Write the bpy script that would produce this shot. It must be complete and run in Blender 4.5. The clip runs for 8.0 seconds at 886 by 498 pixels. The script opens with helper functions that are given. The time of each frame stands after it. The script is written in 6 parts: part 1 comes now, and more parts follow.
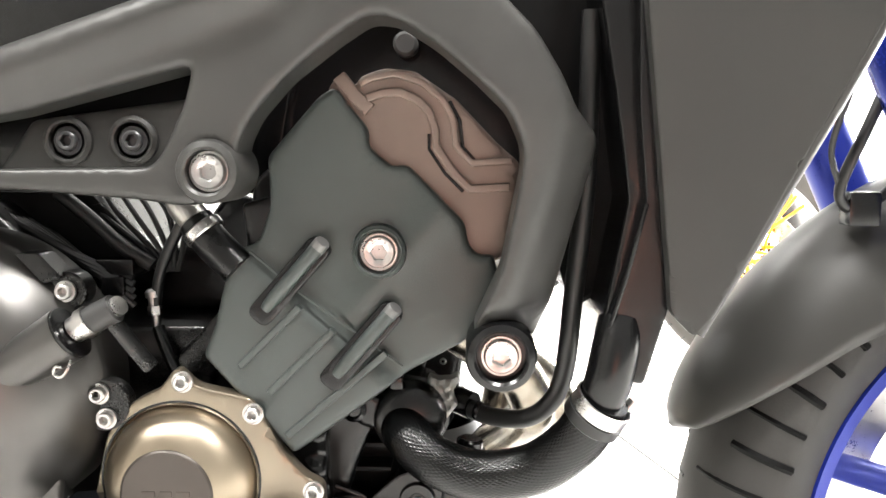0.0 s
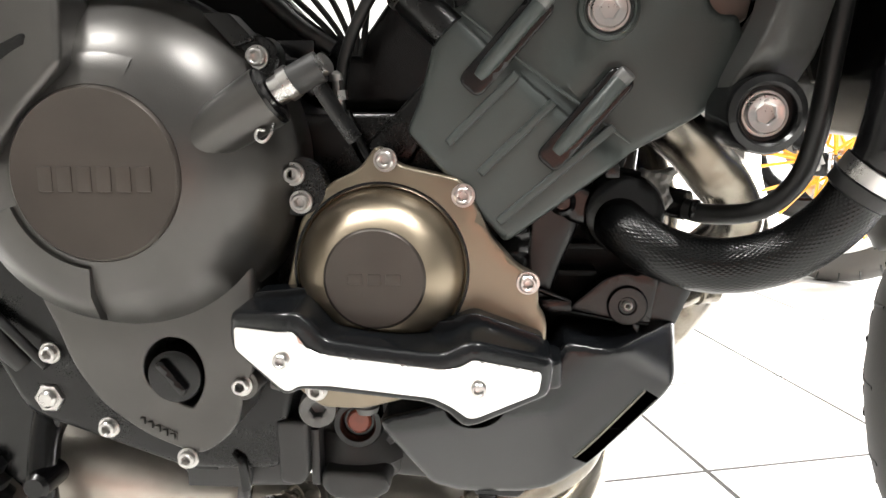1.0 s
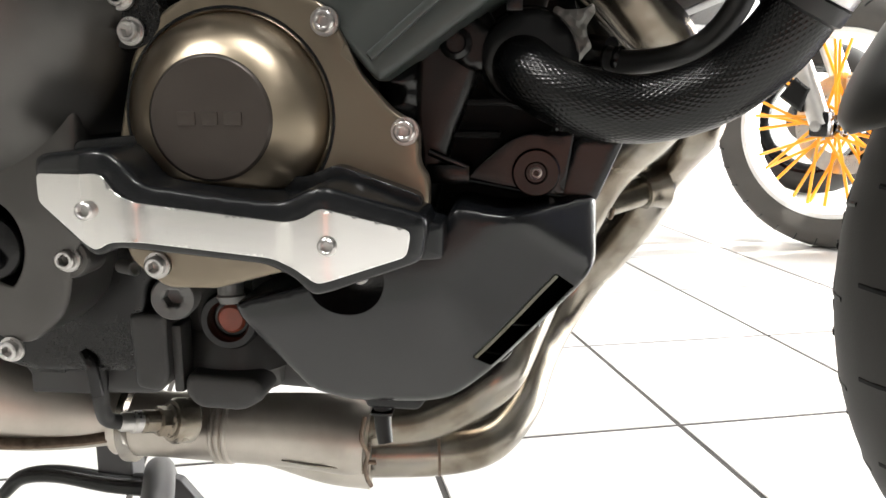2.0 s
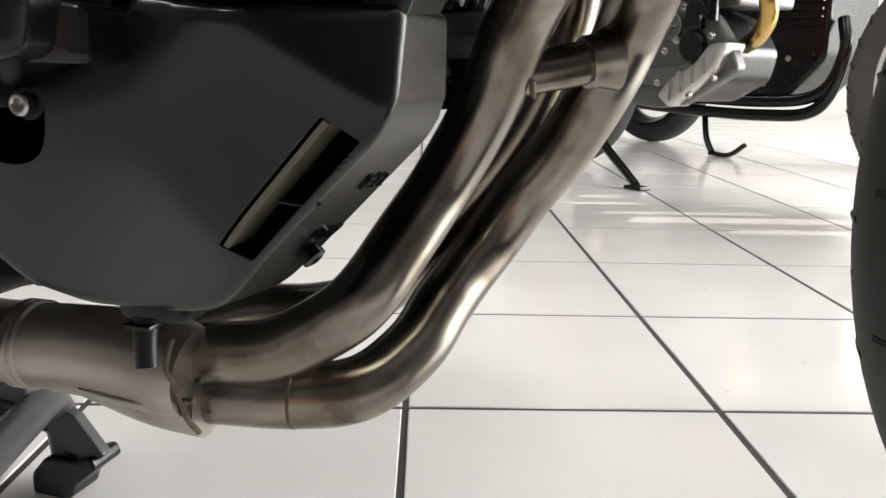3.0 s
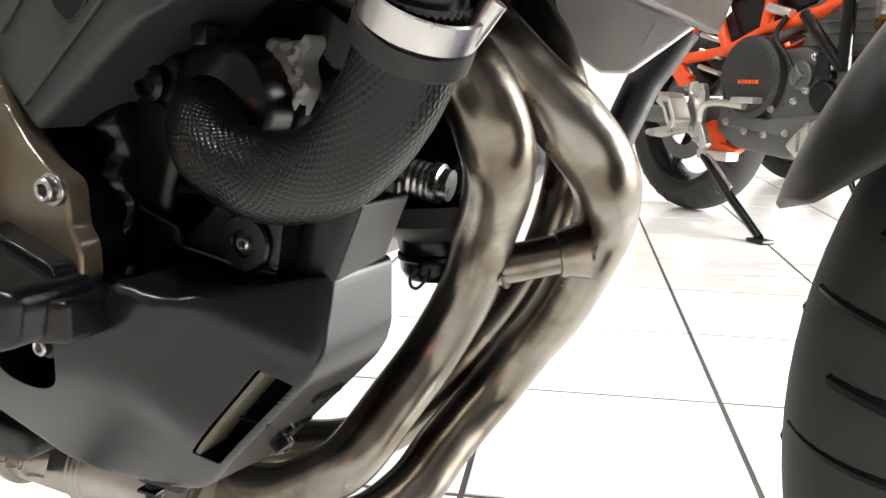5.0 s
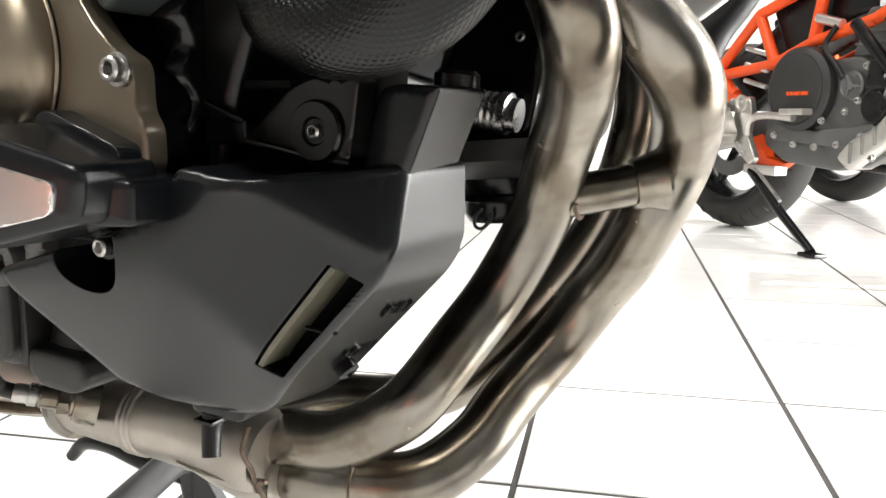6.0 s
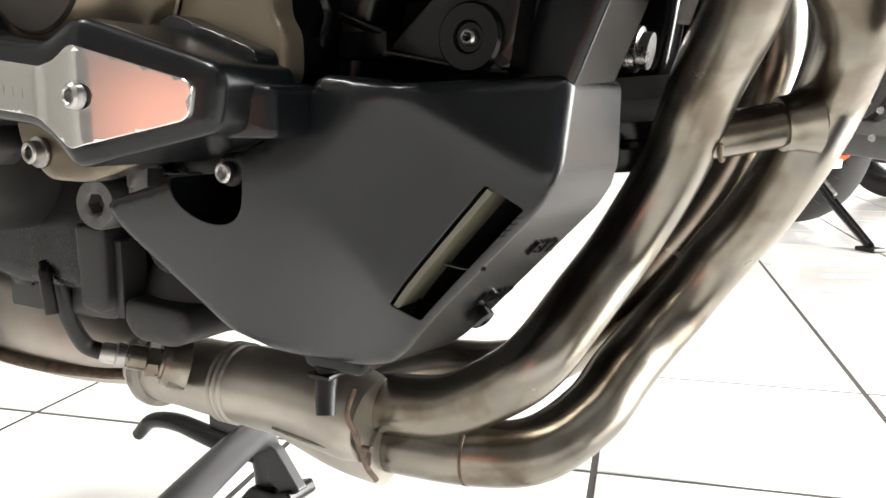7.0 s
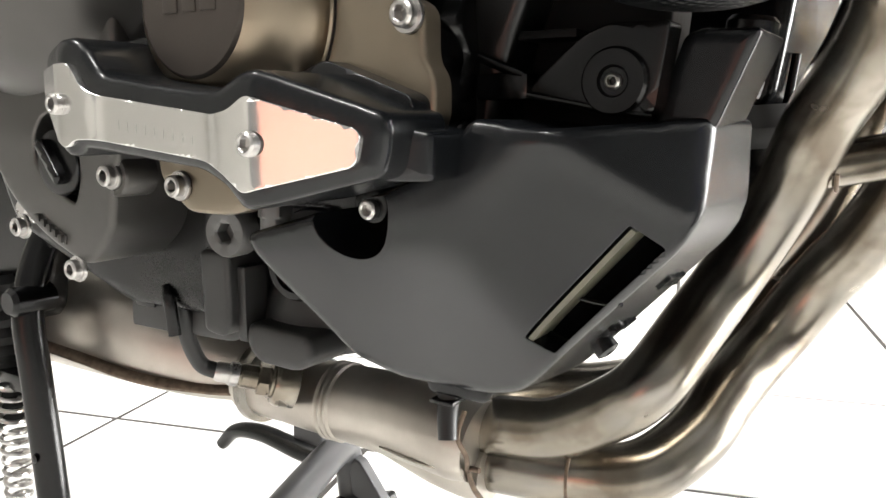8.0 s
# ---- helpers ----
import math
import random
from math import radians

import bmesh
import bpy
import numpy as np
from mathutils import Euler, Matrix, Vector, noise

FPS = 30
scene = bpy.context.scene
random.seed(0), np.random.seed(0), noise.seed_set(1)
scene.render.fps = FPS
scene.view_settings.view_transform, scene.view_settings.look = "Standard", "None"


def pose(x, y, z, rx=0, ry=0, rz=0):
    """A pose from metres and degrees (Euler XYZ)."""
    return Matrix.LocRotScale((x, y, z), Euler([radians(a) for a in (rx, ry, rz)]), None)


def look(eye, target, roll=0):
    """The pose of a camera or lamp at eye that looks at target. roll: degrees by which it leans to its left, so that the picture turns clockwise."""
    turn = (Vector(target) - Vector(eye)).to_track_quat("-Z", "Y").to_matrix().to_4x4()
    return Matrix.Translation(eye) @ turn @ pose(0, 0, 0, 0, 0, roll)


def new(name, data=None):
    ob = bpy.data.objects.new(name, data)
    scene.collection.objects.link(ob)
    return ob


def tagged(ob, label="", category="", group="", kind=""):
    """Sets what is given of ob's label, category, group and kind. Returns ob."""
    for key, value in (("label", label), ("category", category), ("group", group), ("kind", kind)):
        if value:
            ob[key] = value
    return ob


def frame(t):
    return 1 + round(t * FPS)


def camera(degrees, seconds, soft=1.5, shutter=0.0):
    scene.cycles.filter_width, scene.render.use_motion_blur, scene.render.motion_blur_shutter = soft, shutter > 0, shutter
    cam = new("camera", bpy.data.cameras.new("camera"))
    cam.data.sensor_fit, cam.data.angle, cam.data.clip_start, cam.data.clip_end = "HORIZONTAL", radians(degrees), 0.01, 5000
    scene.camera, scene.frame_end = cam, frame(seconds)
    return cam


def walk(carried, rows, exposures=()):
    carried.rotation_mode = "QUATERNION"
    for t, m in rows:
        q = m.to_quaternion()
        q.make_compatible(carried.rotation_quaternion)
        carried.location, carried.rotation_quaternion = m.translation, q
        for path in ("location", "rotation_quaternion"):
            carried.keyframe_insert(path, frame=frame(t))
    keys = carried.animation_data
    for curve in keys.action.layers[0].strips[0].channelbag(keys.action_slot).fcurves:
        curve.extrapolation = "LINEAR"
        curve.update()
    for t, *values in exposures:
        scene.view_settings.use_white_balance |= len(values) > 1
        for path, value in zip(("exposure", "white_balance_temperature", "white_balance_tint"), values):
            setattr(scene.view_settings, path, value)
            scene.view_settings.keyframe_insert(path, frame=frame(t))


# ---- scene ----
cam = camera(57.1, 8.0)
PATH = [
    (0, (-0.005, 0.107, 0.614), (-0.075, 2.093, 0.39), -0.1),
    (0.5, (-0.062, 0.125, 0.565), (-0.195, 2.095, 0.246), -0.6),
    (1, (-0.117, 0.14, 0.509), (-0.27, 2.1, 0.145), -0.3),
    (1.2, (-0.13, 0.143, 0.486), (-0.29, 2.102, 0.119), -0.3),
    (1.5, (-0.126, 0.146, 0.466), (-0.285, 2.105, 0.092), -0.2),
    (2, (-0.052, 0.214, 0.426), (-0.226, 2.167, 0.033), 0.1),
    (2.2, (-0.006, 0.258, 0.395), (-0.218, 2.206, -0.002), 0.3),
    (3.3, (0.088, 0.381, 0.348), (-0.506, 2.236, -0.109), 1.3),
    (3.5, (0.095, 0.375, 0.351), (-0.556, 2.21, -0.106), 1.2),
    (4, (0.138, 0.382, 0.412), (-0.593, 2.187, -0.044), 0.9),
    (4.5, (0.165, 0.373, 0.447), (-0.623, 2.159, 0.012), 0.6),
    (4.7, (0.174, 0.371, 0.452), (-0.626, 2.154, 0.024), 0.7),
    (5.8, (0.168, 0.369, 0.411), (-0.737, 2.118, 0.066), 0.6),
    (6, (0.154, 0.372, 0.39), (-0.759, 2.12, 0.058), 0.5),
    (6.5, (0.117, 0.376, 0.367), (-0.827, 2.109, 0.042), 0.4),
    (7, (0.096, 0.376, 0.355), (-0.877, 2.092, 0.03), 0.4),
    (7.5, (0.082, 0.365, 0.355), (-0.931, 2.059, 0.032), 0.3),
    (8, (0.067, 0.35, 0.369), (-0.988, 2.018, 0.049), 0.2),
]
EXPOSURES = [(0.0, 1.58), (0.5, 1.26), (1.0, 0.75), (1.5, 0.22), (2.0, 0.12), (2.6, -0.62), (3.5, -0.98), (4.0, -0.55), (4.5, -0.08), (6.0, 0.14), (7.0, 0.25), (8.0, 0.54)]
walk(cam, [(t, look(eye, target, roll)) for t, eye, target, roll in PATH], EXPOSURES)
from mathutils.bvhtree import BVHTree

# ---- world, sun and lamps ----
SUN_AZ, SUN_EL = radians(150), radians(60)
world = bpy.data.worlds.new("world")
world.use_nodes = True
scene.world = world
wn = world.node_tree.nodes
sky = wn.new("ShaderNodeTexSky")
sky.sky_type, sky.sun_disc, sky.sun_elevation, sky.sun_rotation = "NISHITA", False, SUN_EL, SUN_AZ
world.node_tree.links.new(sky.outputs[0], wn["Background"].inputs[0])
wn["Background"].inputs[1].default_value = 0.1


def lamp(name, kind, m, energy, color=(1, 1, 1), **more):
    data = bpy.data.lights.new(name, kind)
    data.energy, data.color = energy, color
    for key, value in more.items():
        if key == "size":
            data.shape, data.size, data.size_y = "RECTANGLE", value[0], value[1]
        elif key == "angle":
            data.angle = value
    ob = new(name, data)
    ob.matrix_world = m
    return ob


ROOM = dict(x0=-5.0, x1=4.2, y0=-1.6, y1=8.0, top=3.1)
sun_dir = Vector((math.sin(SUN_AZ) * math.cos(SUN_EL), math.cos(SUN_AZ) * math.cos(SUN_EL), math.sin(SUN_EL)))
lamp("sun", "SUN", look(sun_dir * 20, (0, 0, 0)), 5.0, (1.0, 0.95, 0.88), angle=radians(0.4))
# daylight in the glazed shopfront, and the ceiling's tube lights
lamp("shopfront_daylight", "AREA", look((4.05, 3.0, 1.35), (0, 2.2, 1.2)), 820, (1.0, 0.99, 0.97), size=(3.3, 2.5))
TUBES = [(-1.5, -0.15), (0.7, -0.15), (-1.0, 2.6), (1.6, 2.6), (-1.0, 5.2), (1.6, 5.2)]
for tx, ty in TUBES:
    lamp("tube_light_glow", "AREA", pose(tx, ty, ROOM["top"] - 0.09), 40 if ty < 0 else 10, (1.0, 0.98, 0.95), size=(0.62, 0.22))


# ---- materials ----
def mat(name, color, rough=0.5, metal=0.0, second=None, scale=30.0, amount=0.5, bump=0.0, bump_scale=400.0,
        rough_var=0.04, stretch=(1, 1, 1), coat=0.0, spec=0.5, detail=6.0):
    """A surface with colour and gloss that vary at two scales and a fine relief."""
    m = bpy.data.materials.new(name)
    m.use_nodes = True
    n, l = m.node_tree.nodes, m.node_tree.links
    b = n["Principled BSDF"]
    coord = n.new("ShaderNodeTexCoord")
    mapping = n.new("ShaderNodeMapping")
    mapping.inputs["Scale"].default_value = stretch
    l.new(coord.outputs["Object"], mapping.inputs[0])
    big, fine = n.new("ShaderNodeTexNoise"), n.new("ShaderNodeTexNoise")
    big.inputs["Scale"].default_value, big.inputs["Detail"].default_value = scale, detail
    fine.inputs["Scale"].default_value, fine.inputs["Detail"].default_value = bump_scale, 3.0
    l.new(mapping.outputs[0], big.inputs[0]), l.new(mapping.outputs[0], fine.inputs[0])
    ramp = n.new("ShaderNodeValToRGB")
    ramp.color_ramp.elements[0].position, ramp.color_ramp.elements[1].position = 0.5 - 0.25, 0.5 + 0.25
    second = second or tuple(c * (1 + 0.35 * amount) for c in color)
    low = tuple(c * (1 - 0.25 * amount) for c in color)
    ramp.color_ramp.elements[0].color, ramp.color_ramp.elements[1].color = (*low, 1), (*second, 1)
    l.new(big.outputs[0], ramp.inputs[0]), l.new(ramp.outputs[0], b.inputs["Base Color"])
    rr = n.new("ShaderNodeMapRange")
    rr.inputs["To Min"].default_value, rr.inputs["To Max"].default_value = max(0.02, rough - rough_var), min(1, rough + rough_var)
    mix = n.new("ShaderNodeMath")
    mix.operation, mix.inputs[1].default_value = "MULTIPLY_ADD", 0.35
    l.new(fine.outputs[0], mix.inputs[0])
    half = n.new("ShaderNodeMath")
    half.operation, half.inputs[1].default_value = "MULTIPLY", 0.65
    l.new(big.outputs[0], half.inputs[0]), l.new(half.outputs[0], mix.inputs[2])
    l.new(mix.outputs[0], rr.inputs[0]), l.new(rr.outputs[0], b.inputs["Roughness"])
    b.inputs["Metallic"].default_value, b.inputs["Coat Weight"].default_value = metal, coat
    b.inputs["Specular IOR Level"].default_value = spec
    if bump:
        bp = n.new("ShaderNodeBump")
        bp.inputs["Strength"].default_value, bp.inputs["Distance"].default_value = bump, 0.0002
        l.new(fine.outputs[0], bp.inputs["Height"]), l.new(bp.outputs[0], b.inputs["Normal"])
    return m


FRAME = mat("frame_paint", (0.042, 0.0415, 0.0392), 0.42, 0.35, bump=0.12, bump_scale=900, scale=14)
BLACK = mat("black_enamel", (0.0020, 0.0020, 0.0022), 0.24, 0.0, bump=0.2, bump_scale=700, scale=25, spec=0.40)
CAST = mat("black_casting", (0.0032, 0.0032, 0.0032), 0.28, 0.0, bump=0.4, bump_scale=900, scale=20, spec=0.38)
CYL = mat("cylinder_paint", (0.047, 0.055, 0.052), 0.40, 0.25, bump=0.3, bump_scale=1100, scale=12)
PLASTIC = mat("satin_black_plastic", (0.0045, 0.0052, 0.0062), 0.26, 0.0, bump=0.05, bump_scale=1500, scale=9, spec=0.42, rough_var=0.03)
SHROUD = mat("dark_grey_shroud", (0.0145, 0.0138, 0.0120), 0.55, 0.0, bump=0.15, bump_scale=1600, scale=5)
DISC = mat("dark_grey_cover", (0.030, 0.029, 0.028), 0.5, 0.1, bump=0.2, bump_scale=500, scale=14)
# tyre rubber made paler, so the strong light on the far wheel is in its colour
LIT_TYRE = mat("lit_tyre_rubber", (0.075, 0.070, 0.064), 0.75, 0.0, bump=0.5, bump_scale=500, scale=10)
SILVER = mat("silver_grey_shroud", (0.80, 0.79, 0.775), 0.60, 0.0, bump=0.1, bump_scale=1500, scale=8)
BRONZE = mat("bronze_paint", (0.215, 0.180, 0.132), 0.28, 0.75, coat=0.25, bump=0.0, bump_scale=200, scale=18, rough_var=0.015, amount=0.3)
BROWN = mat("brown_satin_paint", (0.165, 0.124, 0.104), 0.42, 0.45, bump=0.2, bump_scale=1200, scale=22)
CAP = mat("dark_bronze_cap", (0.060, 0.051, 0.044), 0.42, 0.5, bump=0.2, bump_scale=1200, scale=20)
CLUTCH = mat("gunmetal_cover", (0.086, 0.083, 0.079), 0.35, 0.8, bump=0.25, bump_scale=1300, scale=16)
STEEL = mat("bright_steel", (0.50, 0.488, 0.475), 0.28, 1.0, bump=0.1, bump_scale=900, scale=60)
ALU = mat("brushed_aluminium", (0.80, 0.79, 0.77), 0.19, 1.0, bump=0.0, stretch=(1, 1, 14), scale=60, amount=0.08, rough_var=0.02)
RUBBER = mat("black_rubber", (0.004, 0.004, 0.004), 0.45, 0.0, bump=0.3, bump_scale=700, scale=30)
TYRE = mat("tyre_rubber", (0.027, 0.0262, 0.0245), 0.68, 0.0, bump=0.5, bump_scale=600, scale=12)
FENDER = mat("matt_grey_fender", (0.030, 0.0295, 0.027), 0.38, 0.2, bump=0.1, bump_scale=1600, scale=8)
BLUE = mat("blue_paint", (0.008, 0.020, 0.21), 0.28, 0.35, scale=10, amount=0.3)
ORANGE = mat("orange_paint", (0.95, 0.105, 0.016), 0.35, 0.0, scale=12, amount=0.25)
SPOKE = mat("orange_spoke", (0.95, 0.40, 0.02), 0.35, 0.1, scale=12, amount=0.3)
RIM = mat("bright_rim_paint", (0.80, 0.79, 0.77), 0.35, 0.2, scale=20, amount=0.2)
GREY = mat("grey_casting", (0.13, 0.13, 0.127), 0.45, 0.4, bump=0.4, bump_scale=300, scale=14)
LIGHT_ALLOY = mat("light_alloy", (0.62, 0.60, 0.57), 0.32, 0.9, bump=0.2, bump_scale=300, scale=22)
ALLOY_CAST = mat("pale_alloy_casting", (0.27, 0.265, 0.25), 0.5, 0.4, bump=0.6, bump_scale=120, scale=30, amount=1.2)
STRIPE = mat("pale_gauge_strip", (0.115, 0.110, 0.078), 0.5, 0.0, scale=60)
RED = mat("red_paint", (0.55, 0.02, 0.02), 0.35)
AMBER = mat("sight_glass_amber", (0.22, 0.045, 0.022), 0.3, 0.0, scale=80, amount=1.0)
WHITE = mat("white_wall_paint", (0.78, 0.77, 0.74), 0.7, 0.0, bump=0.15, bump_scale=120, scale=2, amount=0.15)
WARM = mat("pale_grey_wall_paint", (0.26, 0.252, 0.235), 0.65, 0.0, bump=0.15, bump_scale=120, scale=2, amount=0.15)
DUSK = mat("dark_unseen_wall", (0.07, 0.069, 0.067), 0.8, 0.0, bump=0.15, bump_scale=120, scale=2, amount=0.15)
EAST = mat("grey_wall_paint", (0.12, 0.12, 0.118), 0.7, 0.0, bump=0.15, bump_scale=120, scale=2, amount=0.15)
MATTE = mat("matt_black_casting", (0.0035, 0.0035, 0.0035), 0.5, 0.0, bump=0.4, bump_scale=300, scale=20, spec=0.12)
STAND = mat("dark_grey_enamel", (0.05, 0.05, 0.052), 0.34, 0.2, bump=0.1, bump_scale=500, scale=20)
SCALE = mat("brown_weld_scale", (0.16, 0.12, 0.09), 0.5, 0.7, scale=200, amount=1.5)
SALMON = mat("salmon_reflector", (0.56, 0.25, 0.185), 0.7, 0.0, bump=0.15, bump_scale=120, scale=2, amount=0.15)
SUMP = mat("dull_grey_casting", (0.027, 0.027, 0.0265), 0.48, 0.0, bump=0.3, bump_scale=700, scale=18)
CEIL = mat("ceiling_paint", (0.22, 0.22, 0.215), 0.8, 0.0, bump=0.2, bump_scale=100, scale=2, amount=0.15)
GROUT = mat("grey_grout", (0.045, 0.041, 0.038), 0.85, 0.0, bump=0.6, bump_scale=300, scale=9, amount=1.0)
GOLD = mat("gold_header", (0.55, 0.36, 0.12), 0.25, 1.0, scale=30)


def exhaust_material():
    """Stainless pipe with straw, brown and bluish heat stains, fine drawing lines and dull patches."""
    m = mat("stained_stainless", (0.200, 0.182, 0.152), 0.26, 1.0, second=(0.42, 0.395, 0.348), scale=12, bump_scale=45, rough_var=0.06, detail=3.0)
    n, l = m.node_tree.nodes, m.node_tree.links
    b = n["Principled BSDF"]
    base = b.inputs["Base Color"].links[0].from_socket
    coord = n.new("ShaderNodeTexCoord")
    heat = n.new("ShaderNodeTexNoise")
    heat.inputs["Scale"].default_value, heat.inputs["Detail"].default_value = 26, 4.0
    l.new(coord.outputs["Object"], heat.inputs[0])
    ramp = n.new("ShaderNodeValToRGB")
    ramp.color_ramp.elements[0].position, ramp.color_ramp.elements[0].color = 0.38, (0.34, 0.24, 0.15, 1)
    ramp.color_ramp.elements[1].position, ramp.color_ramp.elements[1].color = 0.70, (0.86, 0.90, 1.0, 1)
    mid = ramp.color_ramp.elements.new(0.5)
    mid.color = (1, 0.96, 0.90, 1)
    l.new(heat.outputs[0], ramp.inputs[0])
    mixer = n.new("ShaderNodeMix")
    mixer.data_type, mixer.blend_type = "RGBA", "MULTIPLY"
    mixer.inputs[0].default_value = 0.55
    l.new(base, mixer.inputs[6]), l.new(ramp.outputs[0], mixer.inputs[7])
    # soot: small dark brown blotches with ragged edges
    soot = n.new("ShaderNodeTexNoise")
    soot.inputs["Scale"].default_value, soot.inputs["Detail"].default_value, soot.inputs["Distortion"].default_value = 26, 2, 0.4
    l.new(coord.outputs["Object"], soot.inputs[0])
    edge = n.new("ShaderNodeMapRange")
    edge.inputs["From Min"].default_value, edge.inputs["From Max"].default_value = 0.60, 0.72
    edge.inputs["To Max"].default_value = 0.32
    l.new(soot.outputs[0], edge.inputs[0])
    dirt = n.new("ShaderNodeMix")
    dirt.data_type, dirt.inputs[7].default_value = "RGBA", (0.085, 0.062, 0.042, 1)
    l.new(edge.outputs[0], dirt.inputs[0]), l.new(mixer.outputs[2], dirt.inputs[6])
    l.new(dirt.outputs[2], b.inputs["Base Color"])
    return m


def hose_material():
    """Rubber with a braided relief that follows the hose's own coordinates."""
    m = mat("braided_rubber", (0.0015, 0.0016, 0.0018), 0.25, 0.0, scale=40, bump=0.0, spec=0.36)
    n, l = m.node_tree.nodes, m.node_tree.links
    uv = n.new("ShaderNodeUVMap")
    waves = []
    for sign in (1, -1):
        mp = n.new("ShaderNodeMapping")
        mp.inputs["Rotation"].default_value = (0, 0, sign * radians(28))
        w = n.new("ShaderNodeTexWave")
        w.inputs["Scale"].default_value = 150
        l.new(uv.outputs[0], mp.inputs[0]), l.new(mp.outputs[0], w.inputs[0])
        waves.append(w)
    mx = n.new("ShaderNodeMath")
    mx.operation = "MAXIMUM"
    l.new(waves[0].outputs["Fac"], mx.inputs[0]), l.new(waves[1].outputs["Fac"], mx.inputs[1])
    bp = n.new("ShaderNodeBump")
    bp.inputs["Strength"].default_value, bp.inputs["Distance"].default_value = 0.32, 0.0006
    l.new(mx.outputs[0], bp.inputs["Height"]), l.new(bp.outputs[0], n["Principled BSDF"].inputs["Normal"])
    return m


def tile_material():
    m = mat("white_glazed_tile", (0.80, 0.79, 0.765), 0.16, 0.0, scale=7, amount=0.12, bump=0.05, bump_scale=60, rough_var=0.07)
    n, l = m.node_tree.nodes, m.node_tree.links
    b = n["Principled BSDF"]
    base = b.inputs["Base Color"].links[0].from_socket
    info = n.new("ShaderNodeObjectInfo")
    tone = n.new("ShaderNodeMapRange")
    tone.inputs["To Min"].default_value, tone.inputs["To Max"].default_value = 0.94, 1.0
    l.new(info.outputs["Random"], tone.inputs[0])
    geo = n.new("ShaderNodeNewGeometry")
    specks = n.new("ShaderNodeTexNoise")
    specks.inputs["Scale"].default_value, specks.inputs["Detail"].default_value = 38, 8
    l.new(geo.outputs["Position"], specks.inputs[0])
    sr = n.new("ShaderNodeMapRange")
    sr.inputs["From Min"].default_value, sr.inputs["From Max"].default_value = 0.72, 0.77
    sr.inputs["To Min"].default_value, sr.inputs["To Max"].default_value = 1.0, 0.55
    l.new(specks.outputs[0], sr.inputs[0])
    both = n.new("ShaderNodeMath")
    both.operation = "MULTIPLY"
    l.new(tone.outputs[0], both.inputs[0]), l.new(sr.outputs[0], both.inputs[1])
    mixer = n.new("ShaderNodeVectorMath")
    mixer.operation = "SCALE"
    l.new(base, mixer.inputs[0]), l.new(both.outputs[0], mixer.inputs["Scale"])
    l.new(mixer.outputs[0], b.inputs["Base Color"])
    return m


DOME = mat("turned_bronze", (0.30, 0.25, 0.185), 0.30, 0.9, bump=0.0, scale=18, rough_var=0.015, amount=0.3)
spin = DOME.node_tree.nodes.new("ShaderNodeTangent")
spin.direction_type, spin.axis = "RADIAL", "Y"
DOME.node_tree.links.new(spin.outputs[0], DOME.node_tree.nodes["Principled BSDF"].inputs["Tangent"])
DOME.node_tree.nodes["Principled BSDF"].inputs["Anisotropic"].default_value = 0.75
SATIN_STEEL = mat("satin_stained_steel", (0.37, 0.335, 0.288), 0.38, 0.9, second=(0.62, 0.585, 0.53), scale=16, amount=0.8, rough_var=0.10)
PIPE, HOSE, TILE = exhaust_material(), hose_material(), tile_material()
GLOW = bpy.data.materials.new("tube_glow")
GLOW.use_nodes = True
GLOW.node_tree.nodes["Principled BSDF"].inputs["Emission Color"].default_value = (1.0, 0.98, 0.95, 1)
GLOW.node_tree.nodes["Principled BSDF"].inputs["Emission Strength"].default_value = 22.0
PANE = bpy.data.materials.new("frosted_daylight_pane")
PANE.use_nodes = True
PANE.node_tree.nodes["Principled BSDF"].inputs["Emission Color"].default_value = (1.0, 0.98, 0.95, 1)
PANE.node_tree.nodes["Principled BSDF"].inputs["Emission Strength"].default_value = 7.0


# ---- mesh helpers ----
def finish(bm, material, name, sharp=38):
    bmesh.ops.recalc_face_normals(bm, faces=bm.faces)
    for f in bm.faces:
        f.smooth = True
    for e in bm.edges:
        if len(e.link_faces) == 2:
            e.smooth = e.calc_face_angle(0) < radians(sharp)
    me = bpy.data.meshes.new(name)
    bm.to_mesh(me)
    bm.free()
    me.materials.append(material)
    return me


def part(name, bm, material, parent, label="", sharp=38):
    panel = bm.verts.layers.int.get("panel") is not None
    ob = new(name, finish(bm, material, name, sharp))
    if panel:
        even = ob.modifiers.new("even_normals", "WEIGHTED_NORMAL")
        even.keep_sharp = True
    ob.parent = parent
    return tagged(ob, label)


def place(name, mesh, parent, m, label=""):
    ob = new(name, mesh)
    ob.parent = parent
    ob.matrix_basis = m
    return tagged(ob, label)


def thing(name, label, category, group="", at=(0, 0, 0)):
    ob = new(name)
    ob.location = at
    return tagged(ob, label, category, group)


def fillet(points, r, n=4):
    """The outline with each corner rounded to about r."""
    out = []
    pts = [Vector(p) for p in points]
    for i, p in enumerate(pts):
        a, c = pts[i - 1], pts[(i + 1) % len(pts)]
        da, dc = min(r, 0.45 * (a - p).length), min(r, 0.45 * (c - p).length)
        s, e = p + (a - p).normalized() * da, p + (c - p).normalized() * dc
        for k in range(n + 1):
            u = k / n
            out.append((1 - u) ** 2 * s + 2 * u * (1 - u) * p + u * u * e)
    return out


def dense(points, step):
    out = []
    for i, p in enumerate(points):
        q = points[(i + 1) % len(points)]
        k = max(1, int((q - p).length / step))
        out += [p.lerp(q, j / k) for j in range(k)]
    return out


